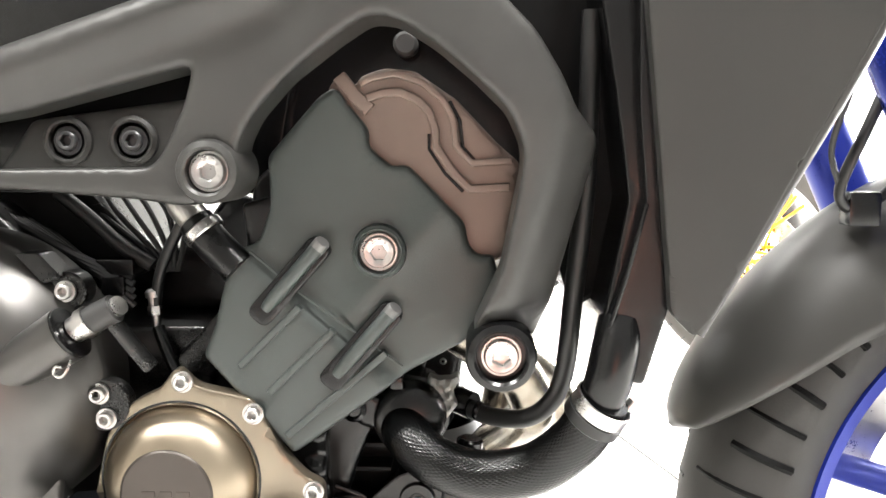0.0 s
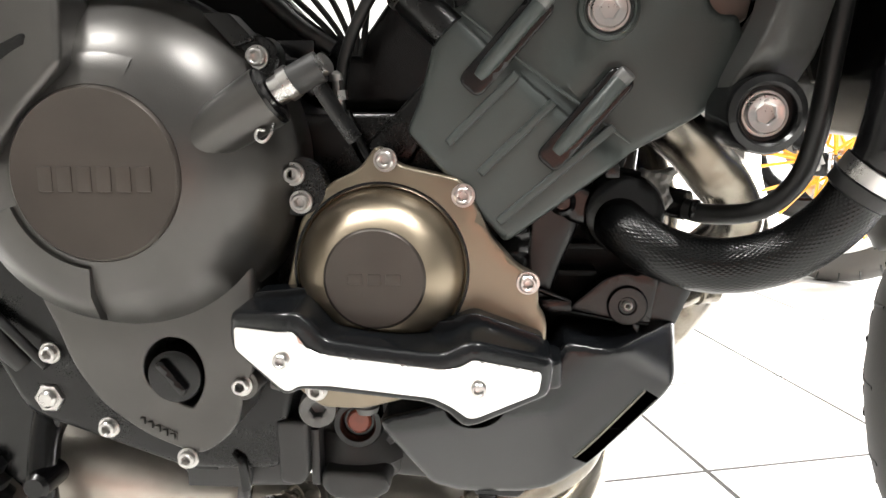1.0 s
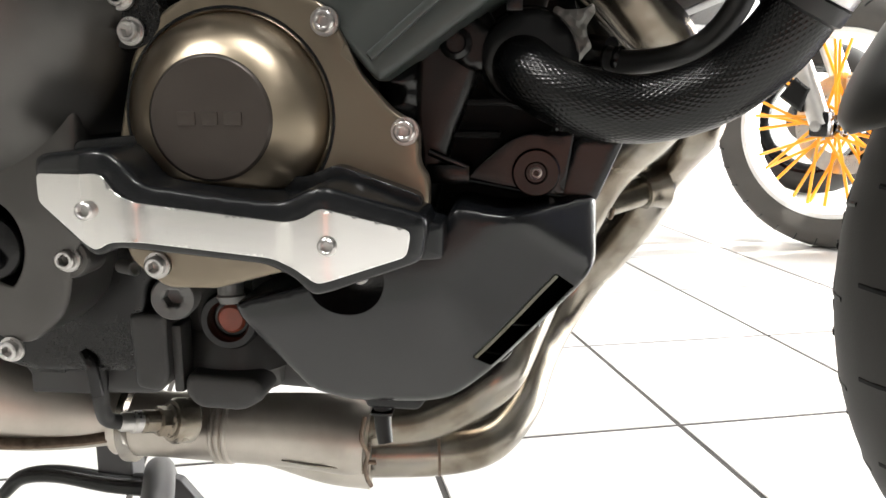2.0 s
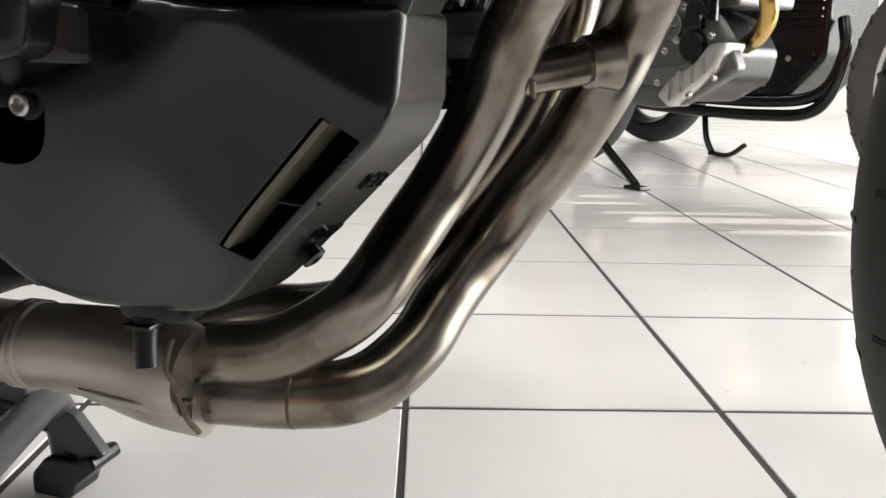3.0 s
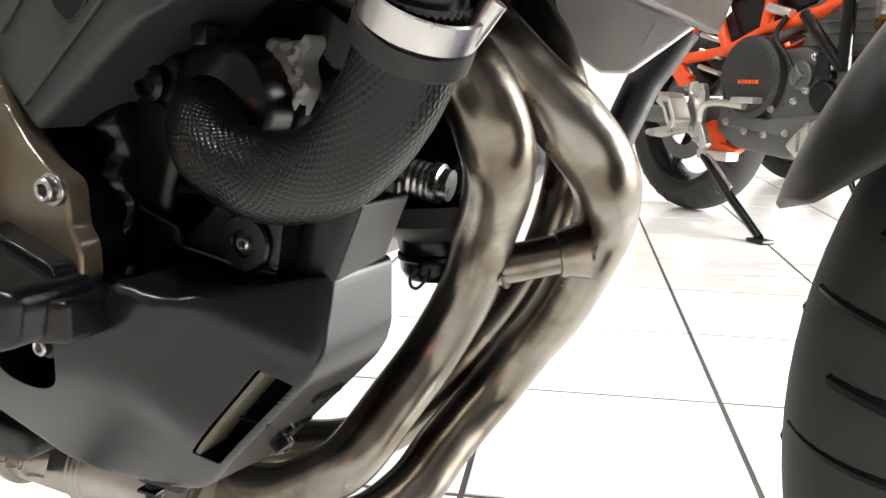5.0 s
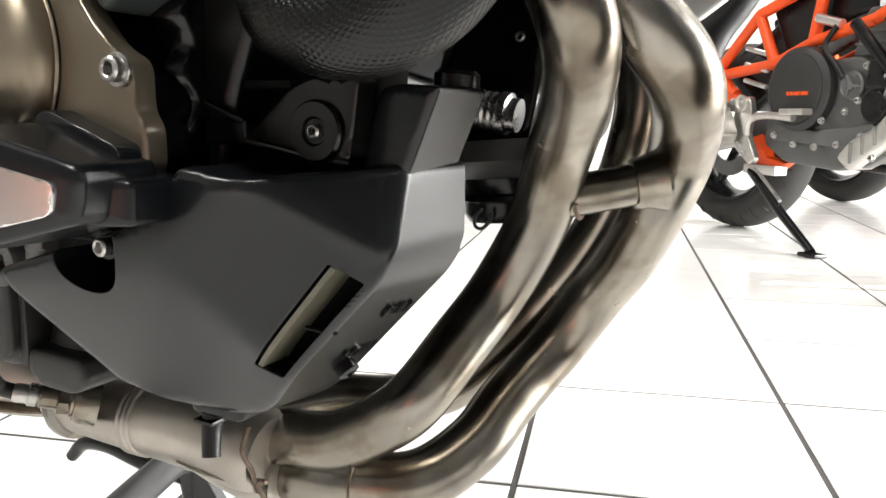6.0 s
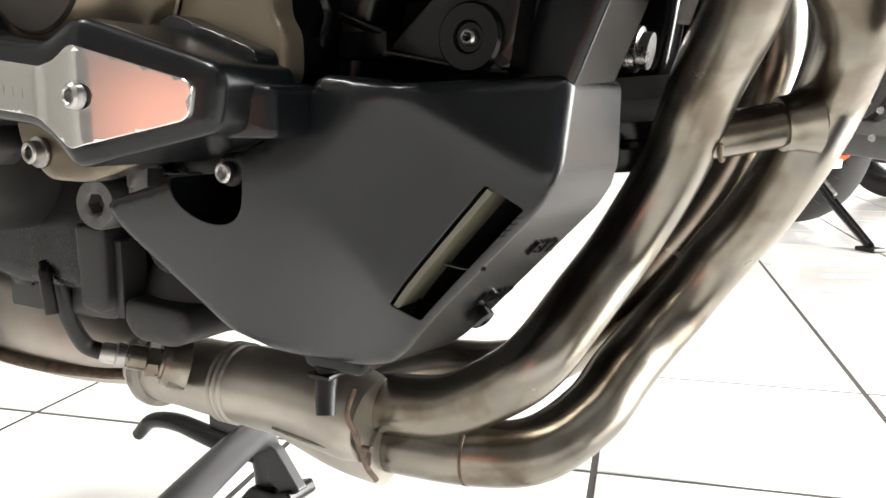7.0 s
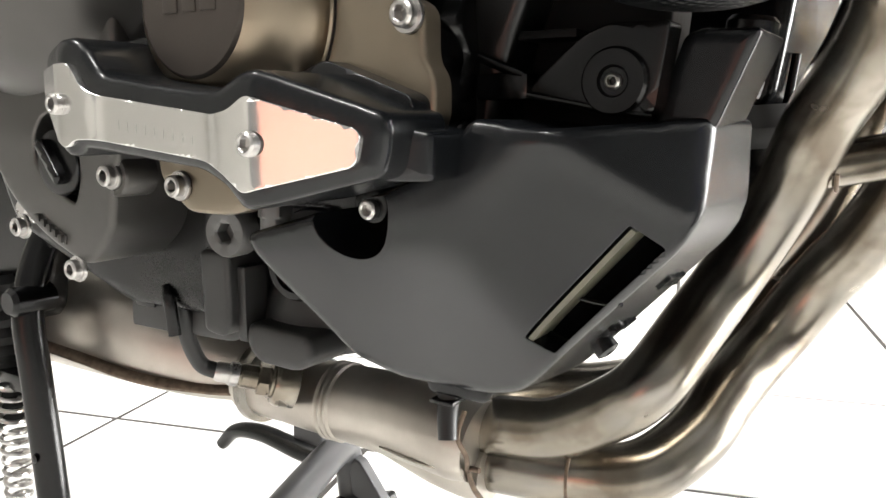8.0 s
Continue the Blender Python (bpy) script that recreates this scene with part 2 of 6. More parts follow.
def inside(P, loop):
    """Which of the points P lie in the loop."""
    a = np.array([tuple(v) for v in loop])
    b = np.roll(a, -1, 0)
    x, y = P[:, 0:1], P[:, 1:2]
    with np.errstate(divide="ignore", invalid="ignore"):
        cross = ((a[:, 1] > y) != (b[:, 1] > y)) & (x < (b[:, 0] - a[:, 0]) * (y - a[:, 1]) / (b[:, 1] - a[:, 1]) + a[:, 0])
    return cross.sum(1) % 2 == 1


def edge_distance(P, loops):
    best = np.full(len(P), 1e9)
    for loop in loops:
        a = np.array([tuple(v) for v in loop])
        b = np.roll(a, -1, 0)
        d = b - a
        ll = np.maximum((d * d).sum(1), 1e-12)
        w = P[:, None, :] - a[None]
        u = np.clip((w * d[None]).sum(2) / ll, 0, 1)
        best = np.minimum(best, np.sqrt(((w - u[..., None] * d[None]) ** 2).sum(2)).min(1))
    return best


def shell(outline, y0, y1, r=0.003, holes=(), f=None, step=0.006, corner=0.003, hole_r=None, hole_corner=None):
    """A body whose outline lies in the x-z plane, with a face towards -y at y0 (warped by f), edges rounded to r, and a back at y1."""
    from mathutils.geometry import delaunay_2d_cdt
    hole_r = hole_r or r
    loops = [dense(fillet(outline, corner), step)] + [dense(fillet(h, hole_corner or corner), step) for h in holes]
    lo, hi = np.min([tuple(v) for v in loops[0]], 0), np.max([tuple(v) for v in loops[0]], 0)
    gx, gz = np.meshgrid(np.arange(lo[0], hi[0], step), np.arange(lo[1], hi[1], step))
    P = np.stack([gx.ravel(), gz.ravel()], 1)
    rings = []
    for li, loop in enumerate(loops):
        a = np.array([tuple(v) for v in loop])
        t = np.roll(a, -1, 0) - np.roll(a, 1, 0)
        t /= np.maximum(np.linalg.norm(t, axis=1, keepdims=True), 1e-9)
        nrm = np.stack([-t[:, 1], t[:, 0]], 1)
        if inside((a[:1] + nrm[:1] * 1e-4), loop)[0] == (li > 0):
            nrm = -nrm
        for k in (0.12, 0.4, 1.0):
            rings.append(a + nrm * (r if li == 0 else hole_r) * k)
    def keep(Q, margin):
        ok = inside(Q, loops[0])
        for h in loops[1:]:
            ok &= ~inside(Q, h)
        return Q[ok & (edge_distance(Q, loops) > margin)]
    R = [keep(q, (r if i < 3 else hole_r) * k * 0.9) for i, (q, k) in enumerate(zip(rings, (0.12, 0.4, 1.0) * len(loops)))]
    P = np.concatenate([keep(P, r * 1.35)] + R)
    verts = [Vector(v) for loop in loops for v in loop]
    edges, s = [], 0
    for loop in loops:
        edges += [(s + i, s + (i + 1) % len(loop)) for i in range(len(loop))]
        s += len(loop)
    vs, es, fs, ov, _, _ = delaunay_2d_cdt(verts + [Vector(p) for p in P], edges, [], 0, 1e-7)
    V = np.array([tuple(v) for v in vs])
    C = np.array([V[list(t)].mean(0) for t in fs])
    ok = inside(C, loops[0])
    for h in loops[1:]:
        ok &= ~inside(C, h)
    def rounding(D, rad):
        D = np.minimum(D, rad)
        return rad - np.sqrt(np.maximum(rad * rad - (rad - D) ** 2, 0))
    Y = y0 + rounding(edge_distance(V, loops[:1]), r)
    if len(loops) > 1:
        Y = np.maximum(Y, y0 + rounding(edge_distance(V, loops[1:]), hole_r))
    if f:
        Y = Y + np.array([f(x, z) for x, z in V])
    bm = bmesh.new()
    bm.verts.layers.int.new("panel")
    front = [bm.verts.new((x, y, z)) for (x, z), y in zip(V, Y)]
    for t, good in zip(fs, ok):
        if good:
            try:
                bm.faces.new([front[i] for i in t])
            except ValueError:
                pass
    lone = [v for v in bm.verts if not v.link_faces]
    border = [e for e in bm.edges if len(e.link_faces) == 1]
    back = {}
    for e in border:
        for v in e.verts:
            if v not in back:
                back[v] = bm.verts.new((v.co.x, y1, v.co.z))
    for e in border:
        a, b = e.verts
        bm.faces.new((a, b, back[b], back[a]))
    for v in lone:
        bm.verts.remove(v)
    return bm


def curve_points(points, n=8):
    """A smooth line through the points (Catmull-Rom)."""
    p = [Vector(q) for q in points]
    p = [p[0] * 2 - p[1]] + p + [p[-1] * 2 - p[-2]]
    out = []
    for i in range(1, len(p) - 2):
        for k in range(n):
            t = k / n
            out.append(0.5 * ((2 * p[i]) + (p[i + 1] - p[i - 1]) * t + (2 * p[i - 1] - 5 * p[i] + 4 * p[i + 1] - p[i + 2]) * t * t
                              + (3 * p[i] - p[i - 1] - 3 * p[i + 1] + p[i + 2]) * t ** 3))
    return out + [p[-2]]


def tube(points, radius, n=8, seg=20, smooth=True, caps=True, bm=None, squash=1.0, uv=False):
    """A tube along the points; radius: a number, or a function of 0..1 along it."""
    bm = bm or bmesh.new()
    line = curve_points(points, n) if smooth and len(points) > 2 else [Vector(p) for p in points]
    rings, up, run = [], None, 0.0
    layer = bm.loops.layers.uv.new("UVMap") if uv else None
    runs = []
    for i, p in enumerate(line):
        d = (line[min(i + 1, len(line) - 1)] - line[max(i - 1, 0)]).normalized()
        if up is None:
            up = d.orthogonal().normalized()
        up = (up - d * up.dot(d)).normalized()
        side = d.cross(up)
        rad = radius(i / (len(line) - 1)) if callable(radius) else radius
        run += (p - line[i - 1]).length if i else 0
        runs.append(run)
        rings.append([bm.verts.new(p + rad * (math.cos(a) * up + squash * math.sin(a) * side)) for a in (2 * math.pi * k / seg for k in range(seg))])
    for i, (a, b) in enumerate(zip(rings, rings[1:])):
        for k in range(seg):
            f = bm.faces.new((a[k], a[(k + 1) % seg], b[(k + 1) % seg], b[k]))
            if uv:
                r0 = radius if not callable(radius) else radius(0.5)
                for loop, (u, v) in zip(f.loops, ((k, i), (k + 1, i), (k + 1, i + 1), (k, i + 1))):
                    loop[layer].uv = (u / seg * 2 * math.pi * r0, runs[v])
    if caps:
        bm.faces.new(rings[0][::-1])
        bm.faces.new(rings[-1])
    return bm


def lathe(center, axis, profile, seg=48, bm=None, hexes=()):
    """A turned body: profile of (radius, height along the axis from the centre). Rows whose number is in hexes are six-sided."""
    bm = bm or bmesh.new()
    q = Vector(axis).to_track_quat("Z", "Y")
    c = Vector(center)
    rings = []
    for i, (r, h) in enumerate(profile):
        ring = []
        if r < 1e-6:
            ring = [bm.verts.new(c + q @ Vector((0, 0, h)))]
        else:
            for k in range(seg):
                a = 2 * math.pi * k / seg
                rr = r
                if i in hexes:
                    rr = r * math.cos(math.pi / 6) / math.cos((a % (math.pi / 3)) - math.pi / 6)
                ring.append(bm.verts.new(c + q @ Vector((rr * math.cos(a), rr * math.sin(a), h))))
        rings.append(ring)
    for a, b in zip(rings, rings[1:]):
        for k in range(seg):
            k2 = (k + 1) % seg
            if len(a) > 1 and len(b) > 1:
                bm.faces.new((a[k], a[k2], b[k2], b[k]))
            elif len(a) > 1:
                bm.faces.new((a[k], a[k2], b[0]))
            elif len(b) > 1:
                bm.faces.new((a[0], b[k2], b[k]))
    return bm


def box(x0, x1, y0, y1, z0, z1, bevel=0.0, bm=None):
    bm = bm or bmesh.new()
    made = bmesh.ops.create_cube(bm, size=1)["verts"]
    for v in made:
        v.co = Vector(((x0 + x1) / 2 + v.co.x * (x1 - x0), (y0 + y1) / 2 + v.co.y * (y1 - y0), (z0 + z1) / 2 + v.co.z * (z1 - z0)))
    if bevel:
        edges = list({e for v in made for e in v.link_edges})
        bmesh.ops.bevel(bm, geom=edges, offset=bevel, segments=2, affect="EDGES", profile=0.6)
    return bm


def bolt_mesh(name, r, head, washer, socket, material=None, n=30):
    """A socket-head bolt with a washer, its head towards -y, base at the origin."""
    w = washer
    prof = [(w, 0), (w, 0.0012), (w * 0.97, 0.0016), (r * 1.02, 0.0016), (r, 0.002), (r, head - 0.0008), (r - 0.0008, head),
            (socket * 1.22, head), (socket * 1.12, head - 0.0005), (socket * 1.1, head * 0.12), (0, head * 0.1)]
    return finish(lathe((0, 0, 0), (0, -1, 0), prof, n, hexes=(8, 9)), material or STEEL, name, 30)


BOLT = bolt_mesh("bolt", 0.0050, 0.0060, 0.0068, 0.0026)
SMALL_BOLT = bolt_mesh("small_bolt", 0.0040, 0.0035, 0.0042, 0.0022)
TINY_BOLT = bolt_mesh("tiny_bolt", 0.0030, 0.0030, 0.0031, 0.0016)
DARK_BOLT = bolt_mesh("dark_bolt", 0.0066, 0.0050, 0.0095, 0.0036, STAND)
BIG_BOLT = bolt_mesh("big_bolt", 0.0100, 0.0050, 0.0118, 0.0048)


def bolts(mesh, parent, spots, name="bolt", label="bright steel socket-head bolt"):
    for x, y, z in spots:
        place(name, mesh, parent, pose(x, y, z, 0, random.uniform(0, 60), 0), label)


# ---- the motorcycle ----
bike = thing("motorcycle", "dark grey motorcycle with bronze engine covers parked on white tiles", "motorcycle", at=(0, 0, 0))


def build_crankcase():
    case = part("crankcase", shell([(-0.44, 0.30), (-0.33, 0.262), (-0.264, 0.264), (-0.256, 0.322), (-0.186, 0.326), (-0.13, 0.312), (-0.10, 0.34), (-0.085, 0.40), (-0.06, 0.46), (-0.13, 0.50),
                                    (-0.25, 0.50), (-0.33, 0.585), (-0.45, 0.585), (-0.52, 0.46)], 0.640, 0.98, 0.006, corner=0.012, step=0.012), CAST, bike, "black cast crankcase")
    # stepped sump under the case
    part("sump", shell([(-0.345, 0.268), (-0.335, 0.252), (-0.300, 0.246), (-0.258, 0.247), (-0.252, 0.262), (-0.256, 0.300), (-0.33, 0.300)],
                       0.650, 0.93, 0.005, corner=0.006), SUMP, case)
    part("sump_front", shell([(-0.215, 0.246), (-0.15, 0.242), (-0.125, 0.262), (-0.11, 0.33), (-0.20, 0.33)], 0.675, 0.79, 0.006, corner=0.01, step=0.01), SUMP, case)
    part("case_back", shell([(-0.275, 0.256), (-0.275, 0.335), (-0.115, 0.340), (-0.115, 0.262), (-0.16, 0.250)], 0.676, 0.79, 0.003, step=0.012), SUMP, case)
    part("sump_keel", shell([(-0.30, 0.205), (-0.19, 0.205), (-0.18, 0.27), (-0.30, 0.27)], 0.790, 0.87, 0.004, step=0.012), MATTE, case)
    part("sump_rib", box(-0.246, -0.240, 0.644, 0.66, 0.252, 0.292, 0.0015), SUMP, case)
    part("sump_rib", box(-0.262, -0.255, 0.643, 0.66, 0.262, 0.300, 0.0015), SUMP, case)
    part("sight_boss", lathe((-0.2155, 0.672, 0.2925), (0, -1, 0), [(0.0300, -0.02), (0.0300, 0.001), (0.0285, 0.004), (0.0235, 0.0045), (0.0215, 0.003), (0, 0.003)], 44), SUMP, case)
    part("sump_bowl", lathe((-0.2220, 0.690, 0.262), (0, 0, -1), [(0.030, -0.02), (0.0365, -0.004), (0.0375, 0.002), (0.0360, 0.004), (0.0355, 0.012), (0.032, 0.0160), (0, 0.0165)], 44), SUMP, case)
    reg = part("sensor_block", box(-0.332, -0.294, 0.643, 0.67, 0.249, 0.275, 0.002), SUMP, case)
    part("block_slot", box(-0.326, -0.310, 0.6415, 0.65, 0.262, 0.269, 0.001), BLACK, reg)
    part("block_strap", tube([(-0.296, 0.640, 0.277), (-0.291, 0.637, 0.270), (-0.289, 0.638, 0.250)], 0.0035, seg=10, squash=0.5), BLACK, reg)
    part("case_lug", shell([(-0.268, 0.300), (-0.246, 0.300), (-0.246, 0.262), (-0.252, 0.254), (-0.266, 0.256)], 0.638, 0.66, 0.003, corner=0.004), SUMP, case)
    part("pan_lip", shell([(-0.240, 0.252), (-0.232, 0.243), (-0.205, 0.242), (-0.192, 0.250), (-0.196, 0.262), (-0.238, 0.264)], 0.642, 0.90, 0.004, corner=0.005), SUMP, case)
    # casting lumps beside the bronze cover, under the hose
    column = [(-0.1260, 0.360), (-0.1225, 0.3760), (-0.1250, 0.3860), (-0.1195, 0.3960), (-0.1240, 0.4120), (-0.120, 0.440), (-0.100, 0.440), (-0.1015, 0.4120), (-0.1000, 0.3980), (-0.0990, 0.3870), (-0.1015, 0.3760), (-0.1005, 0.360)]
    part("casting_column", shell(column, 0.6270, 0.660, 0.0060, corner=0.004, step=0.003, f=lambda x, z: 0.003 * math.sin(z * 260) + 12.0 * (x + 0.112) ** 2), BLACK, case)
    part("casting_boss", lathe((-0.1125, 0.6300, 0.388), (0.1, -1, 0.1), [(0.0105, 0), (0.0100, 0.004), (0.0080, 0.0065), (0.004, 0.0072), (0, 0.0072)], 24), BLACK, case)
    part("casting_block", box(-0.0985, -0.0755, 0.6350, 0.662, 0.3755, 0.3860, 0.0020), BLACK, case)
    part("casting_web", tube([(-0.0970, 0.6355, 0.3925), (-0.088, 0.6360, 0.3888), (-0.0780, 0.6370, 0.3850)], 0.0020, seg=10), BLACK, case)
    for k in range(2):
        part("casting_fin", box(-0.0965, -0.0600 + 0.008 * k, 0.6450, 0.670, 0.3990 + 0.0170 * k, 0.4025 + 0.0170 * k, 0.0012), MATTE, case)
    part("casting_web", shell([(-0.094, 0.445), (-0.094, 0.475), (-0.062, 0.452), (-0.056, 0.436), (-0.074, 0.432)], 0.6330, 0.66, 0.004, corner=0.006), BLACK, case)
    part("casting_lug", lathe((-0.083, 0.6345, 0.4470), (0, -1, 0), [(0.0085, 0), (0.0080, 0.005), (0.0055, 0.0065), (0.0045, 0.004), (0, 0.004)], 24), BLACK, case)
    # plug and sight glass below the slider
    part("drain_plug", lathe((-0.238, 0.640, 0.312), (0.12, -1, 0), [(0.0125, 0), (0.0125, 0.010), (0.0115, 0.012), (0.0062, 0.012), (0.0055, 0.011), (0.0052, 0.004), (0, 0.003)], 36, hexes=(4, 5)), GREY, case, "grey hexagon-socket plug")
    part("hose_stub", lathe((-0.2053, 0.632, 0.330), (0.05, -0.1, -1), [(0.0085, 0), (0.0085, 0.008), (0.0070, 0.009), (0.0070, 0.015), (0.0078, 0.016), (0.0060, 0.020), (0, 0.020)], 24, hexes=(0, 1)), GREY, case, "grey hexagon fitting")
    sight = part("sight_glass_ring", lathe((-0.2155, 0.664, 0.2925), (0, -1, 0), [(0.0175, -0.01), (0.0175, 0.008), (0.016, 0.011), (0.0125, 0.011), (0.0115, 0.009), (0.0100, 0.004), (0, 0.003)], 40), BLACK, case)
    part("sight_glass", lathe((-0.2155, 0.664, 0.2925), (0, -1, 0), [(0.0085, 0.002), (0.0085, 0.0046), (0.0070, 0.0062), (0, 0.0064)], 32), AMBER, sight, "amber oil sight glass")
    part("oil_gallery_pipe", tube([(-0.192, 0.648, 0.318), (-0.190, 0.642, 0.312), (-0.189, 0.640, 0.300)], 0.006, seg=14), STEEL, case)
    part("pipe_stub", lathe((-0.264, 0.628, 0.330), (0.9, -0.5, 0), [(0.004, 0), (0.004, 0.012), (0.003, 0.012)], 14), STEEL, case)
    return case


def build_timing_cover():
    cover = part("timing_cover", shell([(-0.246, 0.395), (-0.2356, 0.440), (-0.2181, 0.4615), (-0.200, 0.470), (-0.190, 0.484), (-0.178, 0.472), (-0.160, 0.468),
                                        (-0.142, 0.464), (-0.134, 0.450), (-0.1258, 0.432), (-0.110, 0.414), (-0.098, 0.408), (-0.0977, 0.389), (-0.093, 0.383), (-0.093, 0.366),
                                        (-0.120, 0.348), (-0.160, 0.337), (-0.200, 0.326), (-0.226, 0.326), (-0.2436, 0.340), (-0.249, 0.368)], 0.5975, 0.6085, 0.0022, corner=0.005), BRONZE, bike, "bronze painted timing cover")
    part("cover_seat", shell([(-0.241, 0.395), (-0.230, 0.437), (-0.214, 0.457), (-0.190, 0.474), (-0.162, 0.463), (-0.146, 0.459), (-0.130, 0.430), (-0.114, 0.410), (-0.103, 0.403), (-0.100, 0.368),
                              (-0.122, 0.353), (-0.160, 0.342), (-0.200, 0.331), (-0.238, 0.342)], 0.6080, 0.645, 0.003, corner=0.005), BLACK, cover)
    c = (-0.1885, 0.598, 0.4115)
    dome = finish(lathe((0, 0, 0), (0, -1, 0), [(0.0500, -0.004), (0.0500, 0.0005), (0.0490, 0.0018), (0.0480, 0.0005), (0.0478, 0.0015), (0.0472, 0.0050), (0.0452, 0.0098),
                                              (0.0410, 0.0155), (0.0355, 0.0208), (0.0305, 0.0245), (0.0285, 0.0258)], 96), DOME, "cover_dome")
    place("cover_dome", dome, cover, pose(*c), "shiny bronze dome")
    cap = part("dome_cap", lathe(c, (0, -1, 0), [(0.0285, 0.0250), (0.0280, 0.0262), (0.0270, 0.0270), (0, 0.0270)], 64), CAP, cover, "dark matt bronze cap")
    groove = part("cover_groove", lathe(c, (0, -1, 0), [(0.0512, -0.002), (0.0512, 0.0008), (0.0500, 0.0008), (0.0500, -0.002)], 64), BLACK, cover)
    # the worn maker's mark: three plain blocks
    for k, w in ((-0.0108, 0.0085), (0.0, 0.0075), (0.0105, 0.0085)):
        part("raised_mark", box(c[0] + k - w / 2, c[0] + k + w / 2, 0.5704, 0.5722, 0.4085, 0.4145, 0.0006), CAP, cap)
    bolts(BOLT, cover, [(-0.185, 0.597, 0.475), (-0.141, 0.597, 0.455), (-0.104, 0.597, 0.405), (-0.234, 0.597, 0.451), (-0.238, 0.597, 0.467), (-0.229, 0.597, 0.338)])
    part("cover_flange", lathe((-0.236, 0.607, 0.459), (0, -1, 0), [(0.017, 0), (0.017, 0.008), (0.016, 0.0095), (0, 0.0095)], 30), CAST, cover)


def build_clutch_cover():
    c = (-0.335, 0.605, 0.470)
    rim = part("clutch_cover", lathe(c, (0, -1, 0), [(0.100, -0.03), (0.100, 0.002), (0.0985, 0.006), (0.094, 0.011), (0.089, 0.018), (0.080, 0.030), (0.066, 0.0405), (0.052, 0.0462), (0.0475, 0.0478), (0.0470, 0.0470)], 96),
               CLUTCH, bike, "gunmetal clutch cover")
    cap = part("clutch_cap", lathe(c, (0, -1, 0), [(0.0475, 0.046), (0.0468, 0.0490), (0.0455, 0.0505), (0.044, 0.0500), (0, 0.0500)], 72), CAP, rim, "dark matt round cap")
    # raised maker's mark on the cap: six plain blocks
    for k in range(6):
        x = -0.3345 + (k - 2.5) * 0.0108
        part("raised_mark", box(x - 0.0040, x + 0.0040, 0.5543, 0.5562, 0.4610, 0.4745, 0.0007), CAP, cap)
    # flat lands and the stepped guard over the cover's rear
    for a0, a1, r0, r1, h in ((200, 262, 0.052, 0.085, 0.049), (70, 97, 0.052, 0.074, 0.0465)):
        bm = bmesh.new()
        rows = []
        for k in range(13):
            a = radians(a0 + (a1 - a0) * k / 12)
            rows.append([bm.verts.new((c[0] + r * math.cos(a), c[1] - hh, c[2] + r * math.sin(a)))
                         for r, hh in ((r0 - 0.002, h - 0.006), (r0, h - 0.0005), ((r0 + r1) / 2, h - 0.004), (r1, h - 0.017), (r1 + 0.003, h - 0.026))])
        for p, q in zip(rows, rows[1:]):
            for i in range(4):
                bm.faces.new((p[i], p[i + 1], q[i + 1], q[i]))
        for end in (rows[0], rows[-1]):
            bm.faces.new(end)
        part("cover_land", bm, CLUTCH, rim)
    guard = [(c[0] + r * math.cos(radians(a)), c[2] + r * math.sin(radians(a))) for a, r in
             [(100, 0.058), (98, 0.095), (120, 0.112), (150, 0.118), (172, 0.112), (176, 0.058), (160, 0.050), (140, 0.048), (118, 0.050)]]
    part("cover_guard", shell(guard, 0.5500, 0.60, 0.004, corner=0.005, f=lambda x, z: 0.25 * max(0, math.hypot(x - c[0], z - c[2]) - 0.06)), CLUTCH, rim, "raised gunmetal guard")
    part("guard_slot", shell([(c[0] - 0.062, c[2] + 0.060), (c[0] - 0.030, c[2] + 0.074), (c[0] - 0.028, c[2] + 0.062), (c[0] - 0.050, c[2] + 0.050)], 0.5535, 0.56, 0.001), BLACK, rim)
    # release-shaft housing and lever
    part("release_housing", tube([(-0.287, 0.575, 0.484), (-0.268, 0.573, 0.4955), (-0.2435, 0.573, 0.5105)], lambda u: 0.0135 + 0.0035 * u, seg=28), CLUTCH, rim)
    part("housing_collar", lathe((-0.2435, 0.573, 0.5105), (0.85, 0, 0.53), [(0.0165, -0.003), (0.0165, 0.002), (0.013, 0.003), (0, 0.003)], 30), BLACK, rim)
    part("release_bush", lathe((-0.240, 0.573, 0.5125), (0.85, 0, 0.53), [(0.008, 0), (0.008, 0.006), (0.0095, 0.0065), (0.0095, 0.012), (0.009, 0.012)], 26), STEEL, rim)
    lever = part("release_lever", tube([(-0.233, 0.573, 0.5165), (-0.224, 0.573, 0.5215), (-0.215, 0.573, 0.526)], 0.0085, seg=24), SUMP, rim)
    part("lever_arm", tube([(-0.219, 0.575, 0.520), (-0.210, 0.580, 0.504), (-0.200, 0.586, 0.487)], 0.005, seg=12, squash=0.6), CAST, lever)
    part("lever_screw", lathe((-0.215, 0.574, 0.526), (0.75, -0.3, 0.5), [(0.006, 0), (0.006, 0.0035), (0.003, 0.0045), (0, 0.0035)], 24), STEEL, lever)
    part("spring_clip", tube([(-0.239, 0.566, 0.500), (-0.240, 0.563, 0.492), (-0.244, 0.562, 0.487), (-0.248, 0.562, 0.489), (-0.247, 0.562, 0.493), (-0.243, 0.562, 0.493)], 0.0009, seg=8), STEEL, rim)
    # lower half with the oil filler
    hole = [(-0.3315, 0.340), (-0.333, 0.352), (-0.328, 0.364), (-0.318, 0.371), (-0.306, 0.370), (-0.298, 0.362), (-0.295, 0.350), (-0.297, 0.338), (-0.303, 0.327), (-0.306, 0.3255)]
